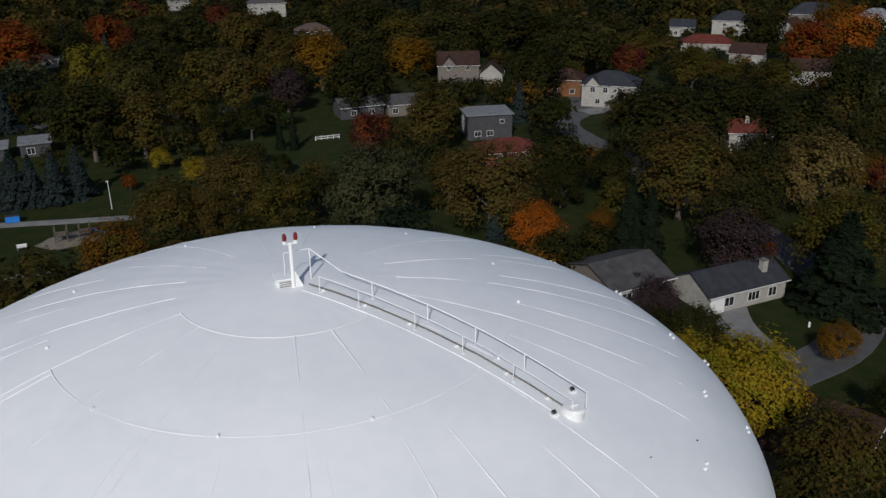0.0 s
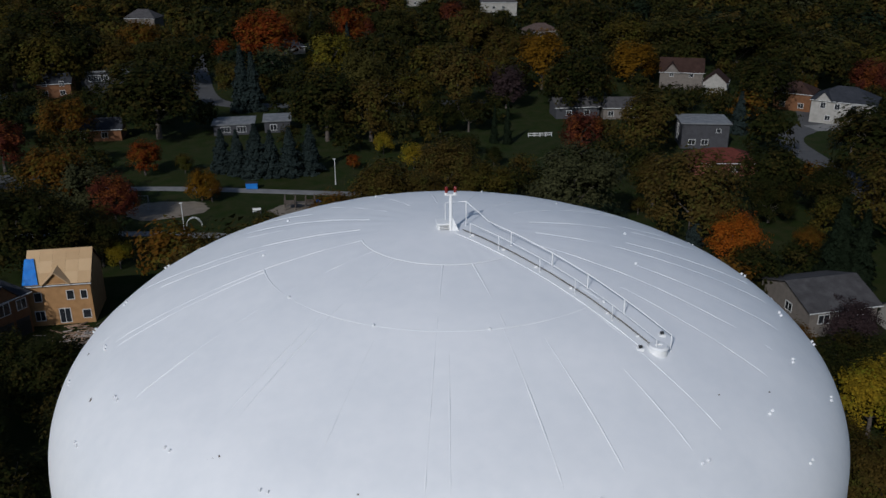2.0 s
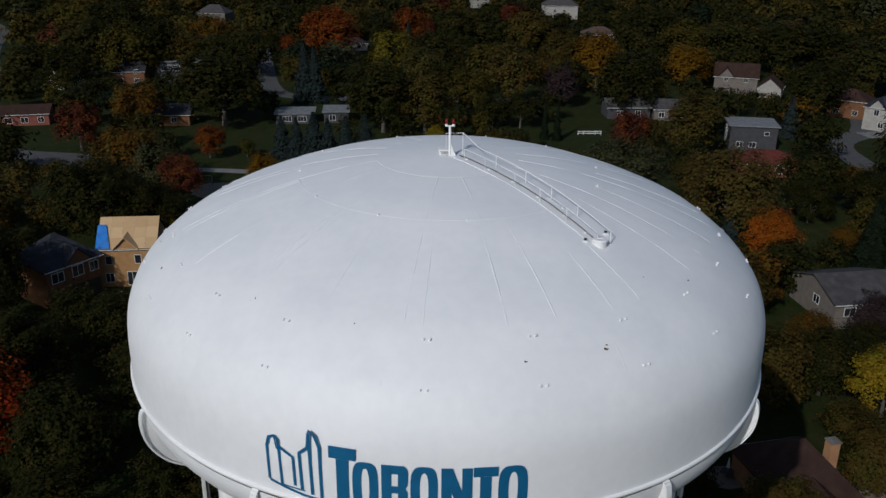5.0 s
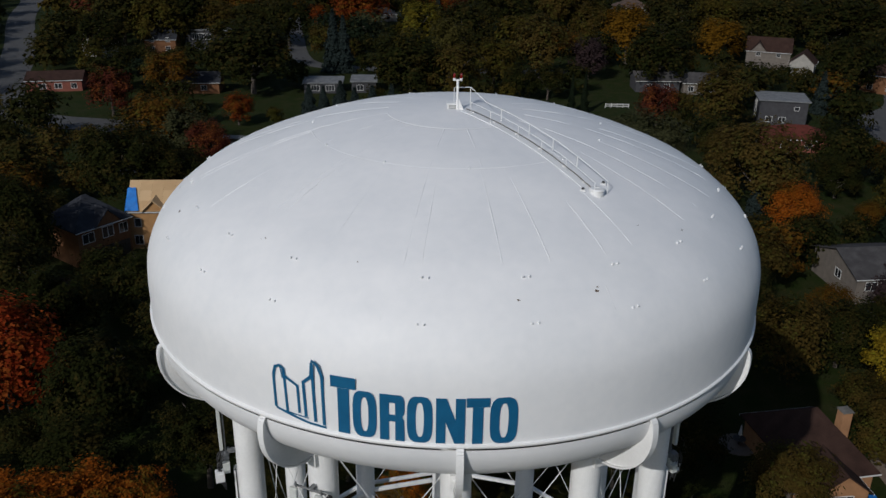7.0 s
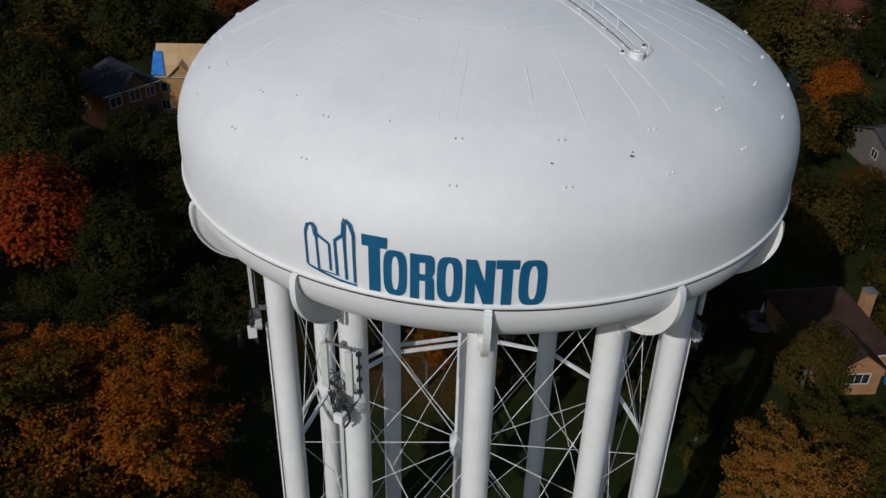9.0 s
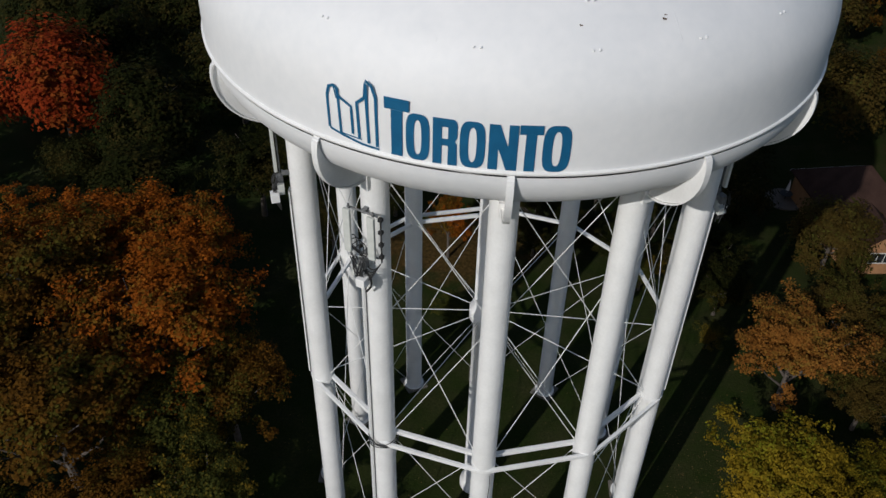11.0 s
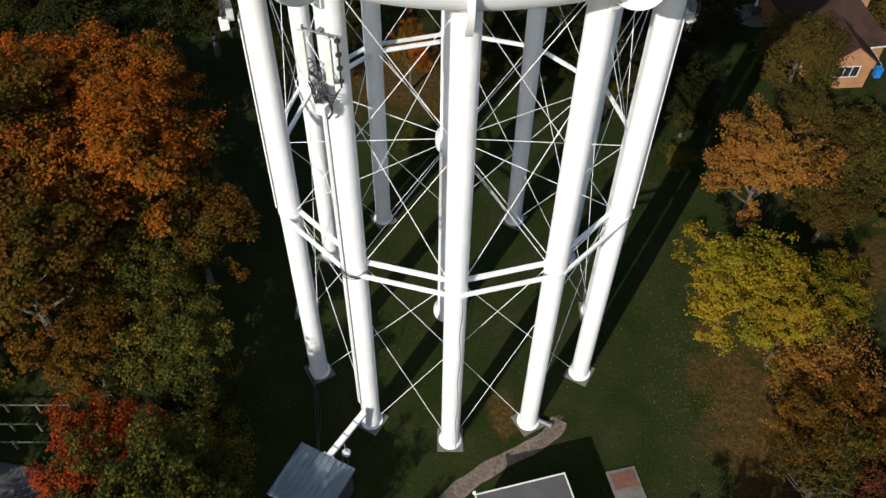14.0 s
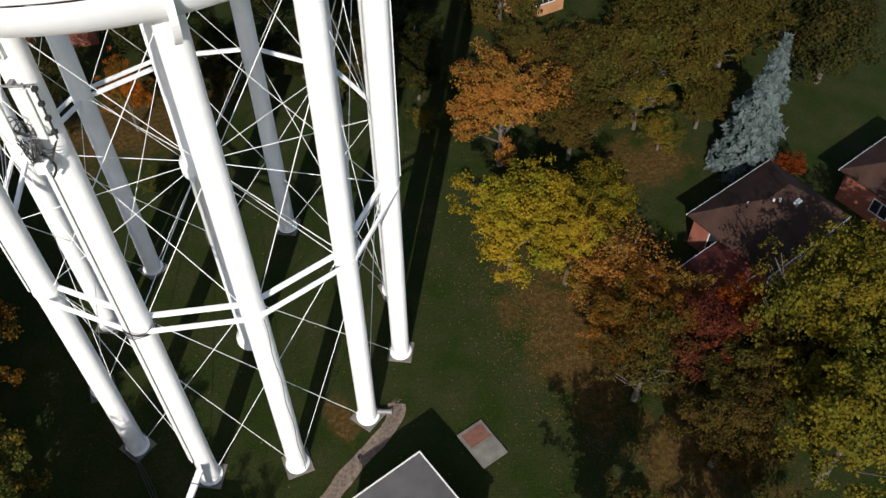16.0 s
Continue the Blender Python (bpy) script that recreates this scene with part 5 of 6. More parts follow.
tree(14.2, 21.8, 3.7, 4.1, 'hedge')
tree(20.6, 25.9, 3.9, 4.3, 'hedge')
tree(21.1, 20.2, 3.9, 4.3, 'ochre')
tree(19.2, 14.9, 2.6, 2.9, 'hedge')
tree(0.5, 29.3, 4.3, 4.8, 'green')
tree(51.9, 63.9, 5.3, 5.9, 'rust')
tree(55.4, 56.3, 7.5, 8.3, 'green')
tree(62.8, 72.8, 4.7, 5.2, 'purple')
tree(53.4, 59.6, 4.2, 4.7, 'green')
# two trees added sunward of the brown brick house to darken it
tree(-58.5, 73.0, 16.0, 10.5, 'green')
tree(-63.5, 79.0, 15.0, 10.0, 'green')
conifer(42.3, 0.9, 12.5, 'blue', 0.95)



# ---- houses ----
def house(name, label, x, y, turn, w, d, eave, ridge, style, wall, roof, windows=(), over=0.45, chimney=None, garage=(), gable=None):
    """A house, centred, its front to local -y. windows: (side, u, z, width, height), side one of f b l r; u along the side from its middle."""
    ob = thing(name, label, "house", Matrix.Translation((x, y, 0)) @ Matrix.Rotation(radians(turn), 4, "Z"))
    hw, hd = w / 2, d / 2
    bm = bmesh.new()
    if style == "gable":
        for vs in ([(-hw, -hd, -0.1), (hw, -hd, -0.1), (hw, -hd, eave), (-hw, -hd, eave)], [(-hw, hd, -0.1), (hw, hd, -0.1), (hw, hd, eave), (-hw, hd, eave)]):
            bm.faces.new([bm.verts.new(v) for v in vs])
        for s in (-hw, hw):
            bm.faces.new([bm.verts.new(v) for v in ((s, -hd, -0.1), (s, hd, -0.1), (s, hd, eave), (s, 0, ridge - 0.1), (s, -hd, eave))])
        bmesh.ops.remove_doubles(bm, verts=bm.verts, dist=0.001)
        bmesh.ops.recalc_face_normals(bm, faces=bm.faces)
    else:
        box(bm, (-hw, -hd, -0.1), (hw, hd, eave))
    part("wall", bm, WALL[wall], ob)
    bm = bmesh.new()
    ow, od, th = hw + over, hd + over, 0.14
    drop = (ridge - eave) * over / hd
    if style == "flat":
        box(bm, (-ow, -od, eave), (ow, od, eave + 0.3), bevel=0.03)
    else:
        rl = hw + over if style == "gable" else max(0.3, hw - hd * 0.95)
        e0 = eave - drop + 0.05
        c = [(-ow, -od, e0), (ow, -od, e0), (ow, od, e0), (-ow, od, e0)]
        R = [(-rl, 0, ridge), (rl, 0, ridge)]
        tops = [bm.verts.new((a, b, z + th)) for a, b, z in c + R]
        lows = [bm.verts.new(v) for v in c + R]
        for V, flip in ((tops, False), (lows, True)):
            fs = [(V[0], V[1], V[5], V[4]), (V[2], V[3], V[4], V[5]), (V[1], V[2], V[5]), (V[3], V[0], V[4])]
            for f in fs:
                if style == "gable" and len(f) == 3:
                    continue
                bm.faces.new(f[::-1] if flip else f)
        for i in range(4):
            j = (i + 1) % 4
            if style == "gable" and i in (1, 3):
                r = 5 if i == 1 else 4
                bm.faces.new((lows[i], lows[r], tops[r], tops[i])), bm.faces.new((lows[r], lows[j], tops[j], tops[r]))
            else:
                bm.faces.new((lows[i], lows[j], tops[j], tops[i]))
        bmesh.ops.recalc_face_normals(bm, faces=bm.faces)
    rf = part("roof", bm, SHINGLE[roof], ob)
    if style != "flat":
        part("gutter", box(bmesh.new(), (-ow, -od - 0.07, e0 - 0.02), (ow, -od, e0 + 0.1)), TRIM, rf)
        part("gutter", box(bmesh.new(), (-ow, od, e0 - 0.02), (ow, od + 0.07, e0 + 0.1)), TRIM, rf)
    sides = {"f": (0, hd), "r": (90, hw), "b": (180, hd), "l": (270, hw)}
    for side, u, z, ww, wh in windows:
        a, off = sides[side]
        m = Matrix.Rotation(radians(a), 4, "Z") @ Matrix.Translation((u, -off, z))
        wb = bmesh.new()
        rings = []
        for yy in (-0.05, 0.02):
            for g in (0.08, 0.0):
                rings.append([wb.verts.new(m @ Vector(c)) for c in ((-ww / 2 - g, yy, -g), (ww / 2 + g, yy, -g), (ww / 2 + g, yy, wh + g), (-ww / 2 - g, yy, wh + g))])
        for A, C in ((rings[0], rings[1]), (rings[2], rings[0]), (rings[1], rings[3])):
            for k in range(4):
                wb.faces.new((A[k], A[(k + 1) % 4], C[(k + 1) % 4], C[k]))
        bmesh.ops.recalc_face_normals(wb, faces=wb.faces)
        win = part("window", wb, TRIM, ob)
        for k in range(1, max(1, round(ww / 0.75))):
            xx = -ww / 2 + ww * k / round(ww / 0.75)
            part("mullion", box(bmesh.new(), (xx - 0.03, -0.045, 0), (xx + 0.03, 0.02, wh), m), TRIM, win)
        part("pane", box(bmesh.new(), (-ww / 2, -0.018, 0), (ww / 2, 0.01, wh), m), GLASS, win)
    for side, u, ww, wh in garage:
        a, off = sides[side]
        m = Matrix.Rotation(radians(a), 4, "Z") @ Matrix.Translation((u, -off, 0))
        part("garage_door", box(bmesh.new(), (-ww / 2, -0.04, 0), (ww / 2, 0.02, wh), m, 0.01), TRIM if wall == "white" else BLACK, ob)
    if chimney:
        cx, cy, cz, cw = chimney[:4]
        ch = part("chimney", box(bmesh.new(), (cx - cw / 2, cy - cw / 2, eave * 0.5), (cx + cw / 2, cy + cw / 2, cz), bevel=0.02), chimney[4] if len(chimney) > 4 else WALL[wall], ob)
        part("cap", box(bmesh.new(), (cx - cw / 2 - 0.08, cy - cw / 2 - 0.08, cz), (cx + cw / 2 + 0.08, cy + cw / 2 + 0.08, cz + 0.12)), CONC, ch)
    if gable:
        gx, gw, gz0, gz1, gm = gable
        bm = bmesh.new()
        y0 = -hd - 0.5
        f = [bm.verts.new(v) for v in ((gx - gw / 2, y0, gz0), (gx + gw / 2, y0, gz0), (gx, y0, gz1))]
        bk = [bm.verts.new(v) for v in ((gx - gw / 2, 0, gz0), (gx + gw / 2, 0, gz0), (gx, 0, gz1))]
        bm.faces.new(f), bm.faces.new((f[1], bk[1], bk[2], f[2])), bm.faces.new((f[0], f[2], bk[2], bk[0])), bm.faces.new((f[0], bk[0], bk[1], f[1]))
        bmesh.ops.recalc_face_normals(bm, faces=bm.faces)
        part("gable_wall", bm, gm, ob)
        bm = bmesh.new()
        for s in (-1, 1):
            A, B = Vector((gx + s * (gw / 2 + 0.3), 0, gz0 - 0.1)), Vector((gx, 0, gz1 + 0.12))
            q = [Vector((A.x, y0 - 0.3, A.z)), Vector((B.x, y0 - 0.3, B.z)), Vector((B.x, 0, B.z)), Vector((A.x, 0, A.z))]
            lo = [bm.verts.new(v) for v in q]
            hi = [bm.verts.new(v + Vector((0, 0, 0.13))) for v in q]
            bm.faces.new(lo), bm.faces.new(hi[::-1])
            for i in range(4):
                bm.faces.new((lo[i], lo[(i + 1) % 4], hi[(i + 1) % 4], hi[i]))
        bmesh.ops.recalc_face_normals(bm, faces=bm.faces)
        part("gable_roof", bm, SHINGLE[roof], ob)
    PLANTED.append((x, y, max(w, d) * 1.15))
    HOMES.append((x, y, max(w, d)))
    return ob


W2 = [("f", -3, 0.9, 1.2, 1.3), ("f", 0.5, 0.9, 1.2, 1.3), ("f", 3.5, 0.9, 1.2, 1.3)]
house("house", "white two-storey house with a dark hipped roof", 130.5, 186.5, -40, 15, 11, 6.2, 9.2, "hip", "white", "dark", W2 + [("f", -4.5, 4, 1.2, 1.5), ("f", -1, 4, 1.2, 1.5), ("f", 3, 4, 1.2, 1.5), ("l", -2, 4, 1.2, 1.5), ("l", 2, 4, 1.2, 1.5), ("l", 0, 1, 1.6, 1.6)], gable=(-4.5, 4, 6.0, 8.2, WALL["white"]))
house("house", "grey modern house with a flat white roof", 83.5, 169, -12, 11, 9, 6, 6.3, "flat", "grey", "white", [("l", -1, 1, 2.4, 4.2), ("f", 3, 4, 1, 0.8), ("f", 0, 1, 1.5, 1.2), ("f", -3, 1, 1.5, 1.2)])
house("house", "low brick bungalow with a red-brown roof", 79, 147.5, -8, 13, 9, 2.9, 4.9, "hip", "redbrick", "red", [("f", -3, 0.9, 1.6, 1.2), ("f", 2, 0.9, 1.6, 1.2)])
house("house", "white gabled house with a red roof", 132.5, 131.5, -30, 10, 8, 5, 7.2, "gable", "white", "red", [("f", -2, 3.2, 1.2, 1.1), ("f", 2, 3.2, 1.2, 1.1), ("r", 0, 2.5, 1.2, 1.1)], chimney=(-1, -1, 8.2, 0.9))
house("house", "grey-roofed two-storey house with pale walls", 62.3, 76.2, 6, 10.4, 11.5, 3.9, 6.0, "gable", "tan", "grey", [("f", -3, 2.0, 1.6, 1.2), ("f", 0, 2.0, 1.6, 1.2), ("f", 3, 2.0, 1.6, 1.2), ("l", 1, 2.0, 1.4, 1.2)])
house("house", "white bungalow with a charcoal gabled roof and white chimney", 77, 69.5, 3, 14, 8, 2.9, 5.0, "gable", "white", "dark", [("f", -3.5, 0.8, 1.6, 1.3), ("f", 1, 0.8, 2.0, 1.3), ("f", 4.5, 0.8, 1.4, 1.3)], chimney=(4.2, -2.0, 5.6, 0.9), garage=[("f", -5.6, 2.6, 2.2)])
house("house", "dark grey house with twin front gables", 105, 238, -20, 13, 10, 5.5, 9, "gable", "tan", "brown", [("f", -3, 4, 1.2, 1.4), ("f", 3, 4, 1.2, 1.4)], gable=(-3, 4.5, 5.4, 8.0, WALL["tan"]))
house("house", "white modern house with a flat roof and dark windows", -76, 259, -3, 15, 9, 6.4, 6.7, "flat", "grey", "white", [("f", -2, 3.6, 6, 1.8), ("f", 3, 0.8, 4, 1.8)])
# dark grey walls stand for the darkness on the next two bungalows
house("house", "low bungalow with a pale flat roof", -31, 198, 2, 10, 8, 2.6, 2.8, "flat", "grey", "white", [("f", -2, 0.7, 2.2, 1.4), ("f", 2, 0.7, 2.2, 1.4)])
house("house", "low bungalow with a pale flat roof and white door", -20, 199, 2, 6.5, 8, 2.9, 3.1, "flat", "grey", "white", [("f", -1, 0.7, 1.6, 1.4)])
house("house", "brown brick house with a dark slate hipped roof", -53.2, 85.0, 52, 8.6, 8.5, 6.2, 9.6, "hip", "brownbrick", "dark", [("f", -2.6, 3.9, 1.8, 1.4), ("f", 0.6, 3.9, 1.7, 1.6), ("f", 3.2, 3.9, 1.3, 1.4)], garage=[("f", 0.4, 2.4, 2.6), ("f", 3.0, 2.0, 2.6)], gable=(0.6, 4.0, 6.1, 8.2, WALL["brownbrick"]))
house("house", "orange-brick bungalow with a brown shingled roof", 36.3, 33.4, 10, 7.4, 10.5, 3.2, 7.0, "hip", "brick", "brown", [("r", -1, 1, 1.4, 1.2)], chimney=(2.9, -0.7, 6.9, 1.0))
house("house_wing", "orange-brick gabled wing with a white triple window", 36.4, 28.2, 95, 4.6, 4.6, 3.1, 4.9, "gable", "brick", "brown", [("l", 0.1, 1.35, 2.05, 1.1)])
sky_house = house("house", "red-brick house with a brown hipped roof and skylight", 38.0, -6.9, 14, 8.6, 6.6, 3.2, 5.5, "hip", "redbrick", "brown", [("l", -1.2, 0.8, 1.0, 1.8), ("f", -2.6, 0.8, 1.6, 1.6), ("f", 1, 1, 1.6, 1.2)])
part("skylight", box(bmesh.new(), (0.6, -1.35, 4.55), (1.3, -0.75, 4.95), bevel=0.03), PANEL, sky_house, "pale skylight on the roof")
for u, v, w_ in ((-2.0, 0.9, 4.9), (-0.9, -0.3, 5.5), (-0.4, -0.5, 5.4)):
    part("roof_pipe", tube(bmesh.new(), (u, v, w_ - 0.8), (u, v, w_ + 0.1), 0.09, 8), TRIM, sky_house)
house("house_wing", "low red-brick wing with a dark red roof", 32.4, -9.2, 14, 3.6, 2.8, 2.3, 3.1, "gable", "redbrick", "red", [("l", 0, 0.7, 1.0, 1.2)])
house("house", "red-brick house with a low brown roof", 51.0, -8.0, 14, 7.5, 7, 3.2, 5.2, "hip", "redbrick", "brown", [("l", 0, 1, 1.4, 1.2)])
house("house", "brown-roofed house with a white chimney", 59.5, 33.5, 30, 12, 9, 3.4, 6.2, "hip", "tan", "brown", [("f", 0, 1, 1.6, 1.2)], chimney=(-2.5, -2.6, 5.9, 0.6, TRIM))
house("house", "red-brick bungalow with a low brown roof", -103, 197, 10, 14, 9, 3, 4.6, "gable", "redbrick", "brown", [("f", -3, 0.8, 1.8, 1.3), ("f", 1, 0.8, 1.8, 1.3), ("f", 5, 0.8, 1.4, 1.3)])
house("house", "small white-fronted gabled house", -107, 241, 60, 8, 7, 4.6, 7, "gable", "white", "brown", [("f", 0, 1, 1.4, 1.6), ("l", 0, 1, 1.6, 1.8)])
house("house", "grey-roofed house behind the tower", 14, 52, 12, 11, 8, 3, 5.4, "gable", "grey", "grey", [("f", -3, 1, 1.6, 1.2), ("f", 1.5, 1, 1.6, 1.2)])
house("house", "grey-roofed house behind the tower", -10, 44, -6, 12, 9, 3, 5.0, "hip", "redbrick", "grey", [("f", -3, 1, 1.6, 1.2), ("f", 1.5, 1, 1.6, 1.2)])

house("house", "low house with a dark brown roof and white chimney", -54.0, 65.5, 20, 9, 7, 2.7, 4.8, "hip", "brownbrick", "brown", [("f", -2, 0.8, 1.4, 1.2)], chimney=(1.0, 0.8, 5.4, 0.5, TRIM))
# houses further off among the trees
FRONT = [("f", -2.5, 0.9, 1.4, 1.3), ("f", 2.5, 0.9, 1.4, 1.3)]
FRONT_TALL = [("f", -2.5, 0.9, 1.4, 1.3), ("f", 2.5, 0.9, 1.4, 1.3), ("f", -2.5, 3.7, 1.3, 1.3), ("f", 2.5, 3.7, 1.3, 1.3)]
house("house", "small white house with a grey roof among trees", 44, 489, 10, 11, 9, 5, 7.5, "gable", "white", "grey", FRONT_TALL)
house("house", "large white two-storey house with a pale hipped roof", 82, 436, -10, 19, 12, 7, 10.5, "hip", "white", "grey", FRONT_TALL)
house("house", "pinkish-roofed bungalow half hidden by trees", 85, 352, 12, 14, 10, 3.2, 6, "hip", "tan", "pink", FRONT)
house("house", "brown-roofed house with a white gable wall", 112, 227, 62, 7.5, 7, 3.8, 6.8, "gable", "white", "brown", FRONT)
house("house", "low house with a blue-grey roof", -23, 325, 15, 12, 9, 3, 5.5, "hip", "white", "dark", FRONT)
house("house", "low grey house behind the park lawn", 61, 203.5, 0, 12, 8, 3.2, 5, "gable", "grey", "grey", FRONT)
house("house", "low grey house with a pale roof behind the park lawn", 72.5, 201, -6, 9, 8, 3.2, 5.2, "gable", "tan", "grey", FRONT)
house("house", "white-walled bungalow with a red-brown roof", 211, 248, -35, 19, 10, 3.6, 6.2, "hip", "white", "red", FRONT)
house("house", "white house with a dark hipped roof", 248, 280, -40, 15, 11, 6.2, 9.5, "hip", "white", "dark", FRONT_TALL)
house("house", "small white house with a dark roof", 228, 286, -40, 10, 9, 4, 6.5, "gable", "white", "dark", FRONT)
house("house", "white gabled house with a brown roof", 262, 261, 20, 9, 8, 5, 8, "gable", "white", "brown", FRONT_TALL)
house("house", "white house with a pale roof at the wood's edge", 316, 268, -50, 14, 10, 5, 8, "hip", "white", "white", FRONT)
house("house", "dark-roofed house with pale walls", 300, 287, -45, 22, 12, 5, 9.5, "hip", "tan", "dark", FRONT)
house("house", "brown-roofed house with white trim", 205, 218, -50, 11, 9, 4.5, 7.5, "gable", "white", "brown", FRONT)
house("house", "pale-walled house with a brown roof", 201, 185, -40, 12, 10, 4.5, 7.5, "gable", "white", "brown", FRONT)
house("house", "brown-brick house beside the street", 126, 204, -40, 10, 9, 5, 7.5, "hip", "brownbrick", "brown", FRONT)
house("house", "house with a small white porch", -90.5, 252, 5, 10, 8, 4.5, 6.8, "gable", "brownbrick", "dark", FRONT_TALL)
house("house", "low house with a dark roof and white door", -65, 196, 3, 13, 8, 3, 5, "gable", "brownbrick", "dark", FRONT)
house("house", "bluish-roofed house among far trees", -95, 413, -15, 15, 10, 5, 8.5, "hip", "tan", "grey", FRONT)

# house under construction: plywood roof and walls, a blue tarpaulin over one slope
frame_house = house("unfinished_house", "unfinished plywood-clad house with open windows and a blue tarpaulin", -43.8, 91.5, 3, 8.4, 8, 6.2, 9.6, "gable", "ply", "brown",
                    [("f", -2.9, 3.7, 0.9, 1.3), ("f", 1.4, 3.8, 0.9, 1.3), ("f", 3.2, 3.8, 0.8, 1.2), ("f", -3.0, 0.8, 1.2, 1.4), ("f", 0.3, 0.3, 1.4, 2.1), ("f", 3.2, 0.8, 1.0, 1.2)], over=0.25)
for s in (-1, 1):
    for i in range(5):
        for j in range(3):
            x0, x1 = -4.4 + i * 1.76, -4.4 + i * 1.76 + 1.745
            t0, t1 = j / 3, (j + 1) / 3 - 0.004
            yy = lambda t: s * (4.25 * (1 - t))
            zz = lambda t: 6.12 + (9.78 - 6.12) * t + 0.06
            bm = bmesh.new()
            lo = [Vector((x0, yy(t0), zz(t0))), Vector((x1, yy(t0), zz(t0))), Vector((x1, yy(t1), zz(t1))), Vector((x0, yy(t1), zz(t1)))]
            a = [bm.verts.new(v + Vector((0, 0, 0.06))) for v in lo]
            b = [bm.verts.new(v + Vector((0, 0, 0.1 + 0.004 * ((i + j) % 2)))) for v in lo]
            bm.faces.new(b)
            for q in range(4):
                bm.faces.new((a[q], a[(q + 1) % 4], b[(q + 1) % 4], b[q]))
            bmesh.ops.recalc_face_normals(bm, faces=bm.faces)
            part("plywood_sheet", bm, PLY, frame_house)
bm = bmesh.new()
gx = -0.2
for s in (-1, 1):
    q = [Vector((gx, -4.6, 8.0)), Vector((gx + s * 1.9, -4.6, 6.15)), Vector((gx + s * 1.9, -3.9, 6.4)), Vector((gx, -1.9, 8.1))]
    lo, hi = [bm.verts.new(v) for v in q], [bm.verts.new(v + Vector((0, 0, 0.12))) for v in q]
    bm.faces.new(lo), bm.faces.new(hi)
    for i in range(4):
        bm.faces.new((lo[i], lo[(i + 1) % 4], hi[(i + 1) % 4], hi[i]))
bmesh.ops.recalc_face_normals(bm, faces=bm.faces)
part("dormer_roof", bm, PLY, frame_house)
bm = bmesh.new()
f, k = [bm.verts.new(v) for v in ((gx - 1.6, -4.2, 6.2), (gx + 1.6, -4.2, 6.2), (gx, -4.2, 7.8))], [bm.verts.new(v) for v in ((gx - 1.6, -3.5, 6.2), (gx + 1.6, -3.5, 6.2), (gx, -2, 7.8))]
bm.faces.new(f), bm.faces.new(k)
for i in range(3):
    bm.faces.new((f[i], f[(i + 1) % 3], k[(i + 1) % 3], k[i]))
bmesh.ops.recalc_face_normals(bm, faces=bm.faces)
part("dormer_wall", bm, WALL["ply"], frame_house)
bm = bmesh.new()
grid = {}
for i in range(9):
    for j in range(9):
        u, v = i / 8, j / 8
        y = -4.4 + 3.1 * v
        z = 6.3 + 2.72 * v + 0.12 + 0.10 * noise.noise(Vector((u * 4, v * 4, 1)))
        grid[i, j] = bm.verts.new((-4.75 + (1.4 + 0.9 * (1 - v)) * u, y, z - (0.7 if i == 0 else 0)))
for i in range(8):
    for j in range(8):
        bm.faces.new((grid[i, j], grid[i + 1, j], grid[i + 1, j + 1], grid[i, j + 1]))
tarp = part("tarpaulin", bm, TARP, frame_house, "rumpled blue tarpaulin", True)
rnd = random.Random(3)
bm = bmesh.new()
for i in range(170):
    x, y = rnd.gauss(-39.5, 2.2), rnd.gauss(82.0, 2.4)
    m = pose(x, y, 0.1 + 0.35 * max(0, 1 - abs(x + 39.5) / 3) * rnd.random(), rnd.uniform(-14, 14), rnd.uniform(-14, 14), rnd.uniform(0, 180))
    box(bm, (-rnd.uniform(0.3, 1.4), -0.09, -0.03), (rnd.uniform(0.3, 1.4), 0.09, 0.03), m)
tagged(part("rubble_pile", bm, RUBBLE, None), "heap of broken boards and rubble before the unfinished house", "rubble", kind="stuff")

# ---- roads, lanes and park things ----
ROADS = {
    "street_right": ([(128, 200), (120, 182), (106, 172), (104, 152), (103, 132), (99, 112), (99.5, 97), (99, 83), (95, 72), (92, 58), (80, 50), (66, 48)], 6.5),
    "street_left": ([(-60, 330), (-52, 286), (-44, 240), (-34, 228), (0, 226), (40, 224)], 6.0),
    "avenue": ([(-200, 400), (-184, 374), (-168, 320), (-136, 250), (-112, 180), (-100, 164), (-70, 158)], 10.0),
    "park_lane": ([(-60, 152), (-38, 150), (-8, 142.5), (14, 138)], 2.6),
    "park_path": ([(-70, 126), (-44, 124), (-32, 121.6), (-14, 118)], 2.4),
    "driveway": ([(75, 67), (71, 60), (70, 50)], 5.0),
    "driveway_far": ([(118, 180), (126, 181), (130, 179)], 6.0),
    "street_near": ([(-60, -20), (-40, -16), (-24, -15.5), (-20, -24), (-20, -50)], 7.0),
}
KEEP_CLEAR = [(-20, 158, 14), (-32, 172, 13), (-5, 160, 7), (38, 172, 9), (45, 165, 9), (-14, 133, 9), (-30, 133, 13), (-42, 136, 6), (84, 60, 8), (90, 63, 6), (-40, 82, 8), (45, 182, 5), (0, 0, 30), (-45, 178, 8)]
OPEN_LAWN = [(-20, 158, 10), (-38, 150, 8), (38, 172, 8), (45, 165, 8), (-14, 133, 7), (-30, 133, 10), (-20, 145, 8), (84, 60, 7), (90, 63, 5), (104, 152, 4), (99, 112, 4), (99, 90, 4), (95, 72, 5), (80, 50, 5), (86, 55, 4)]
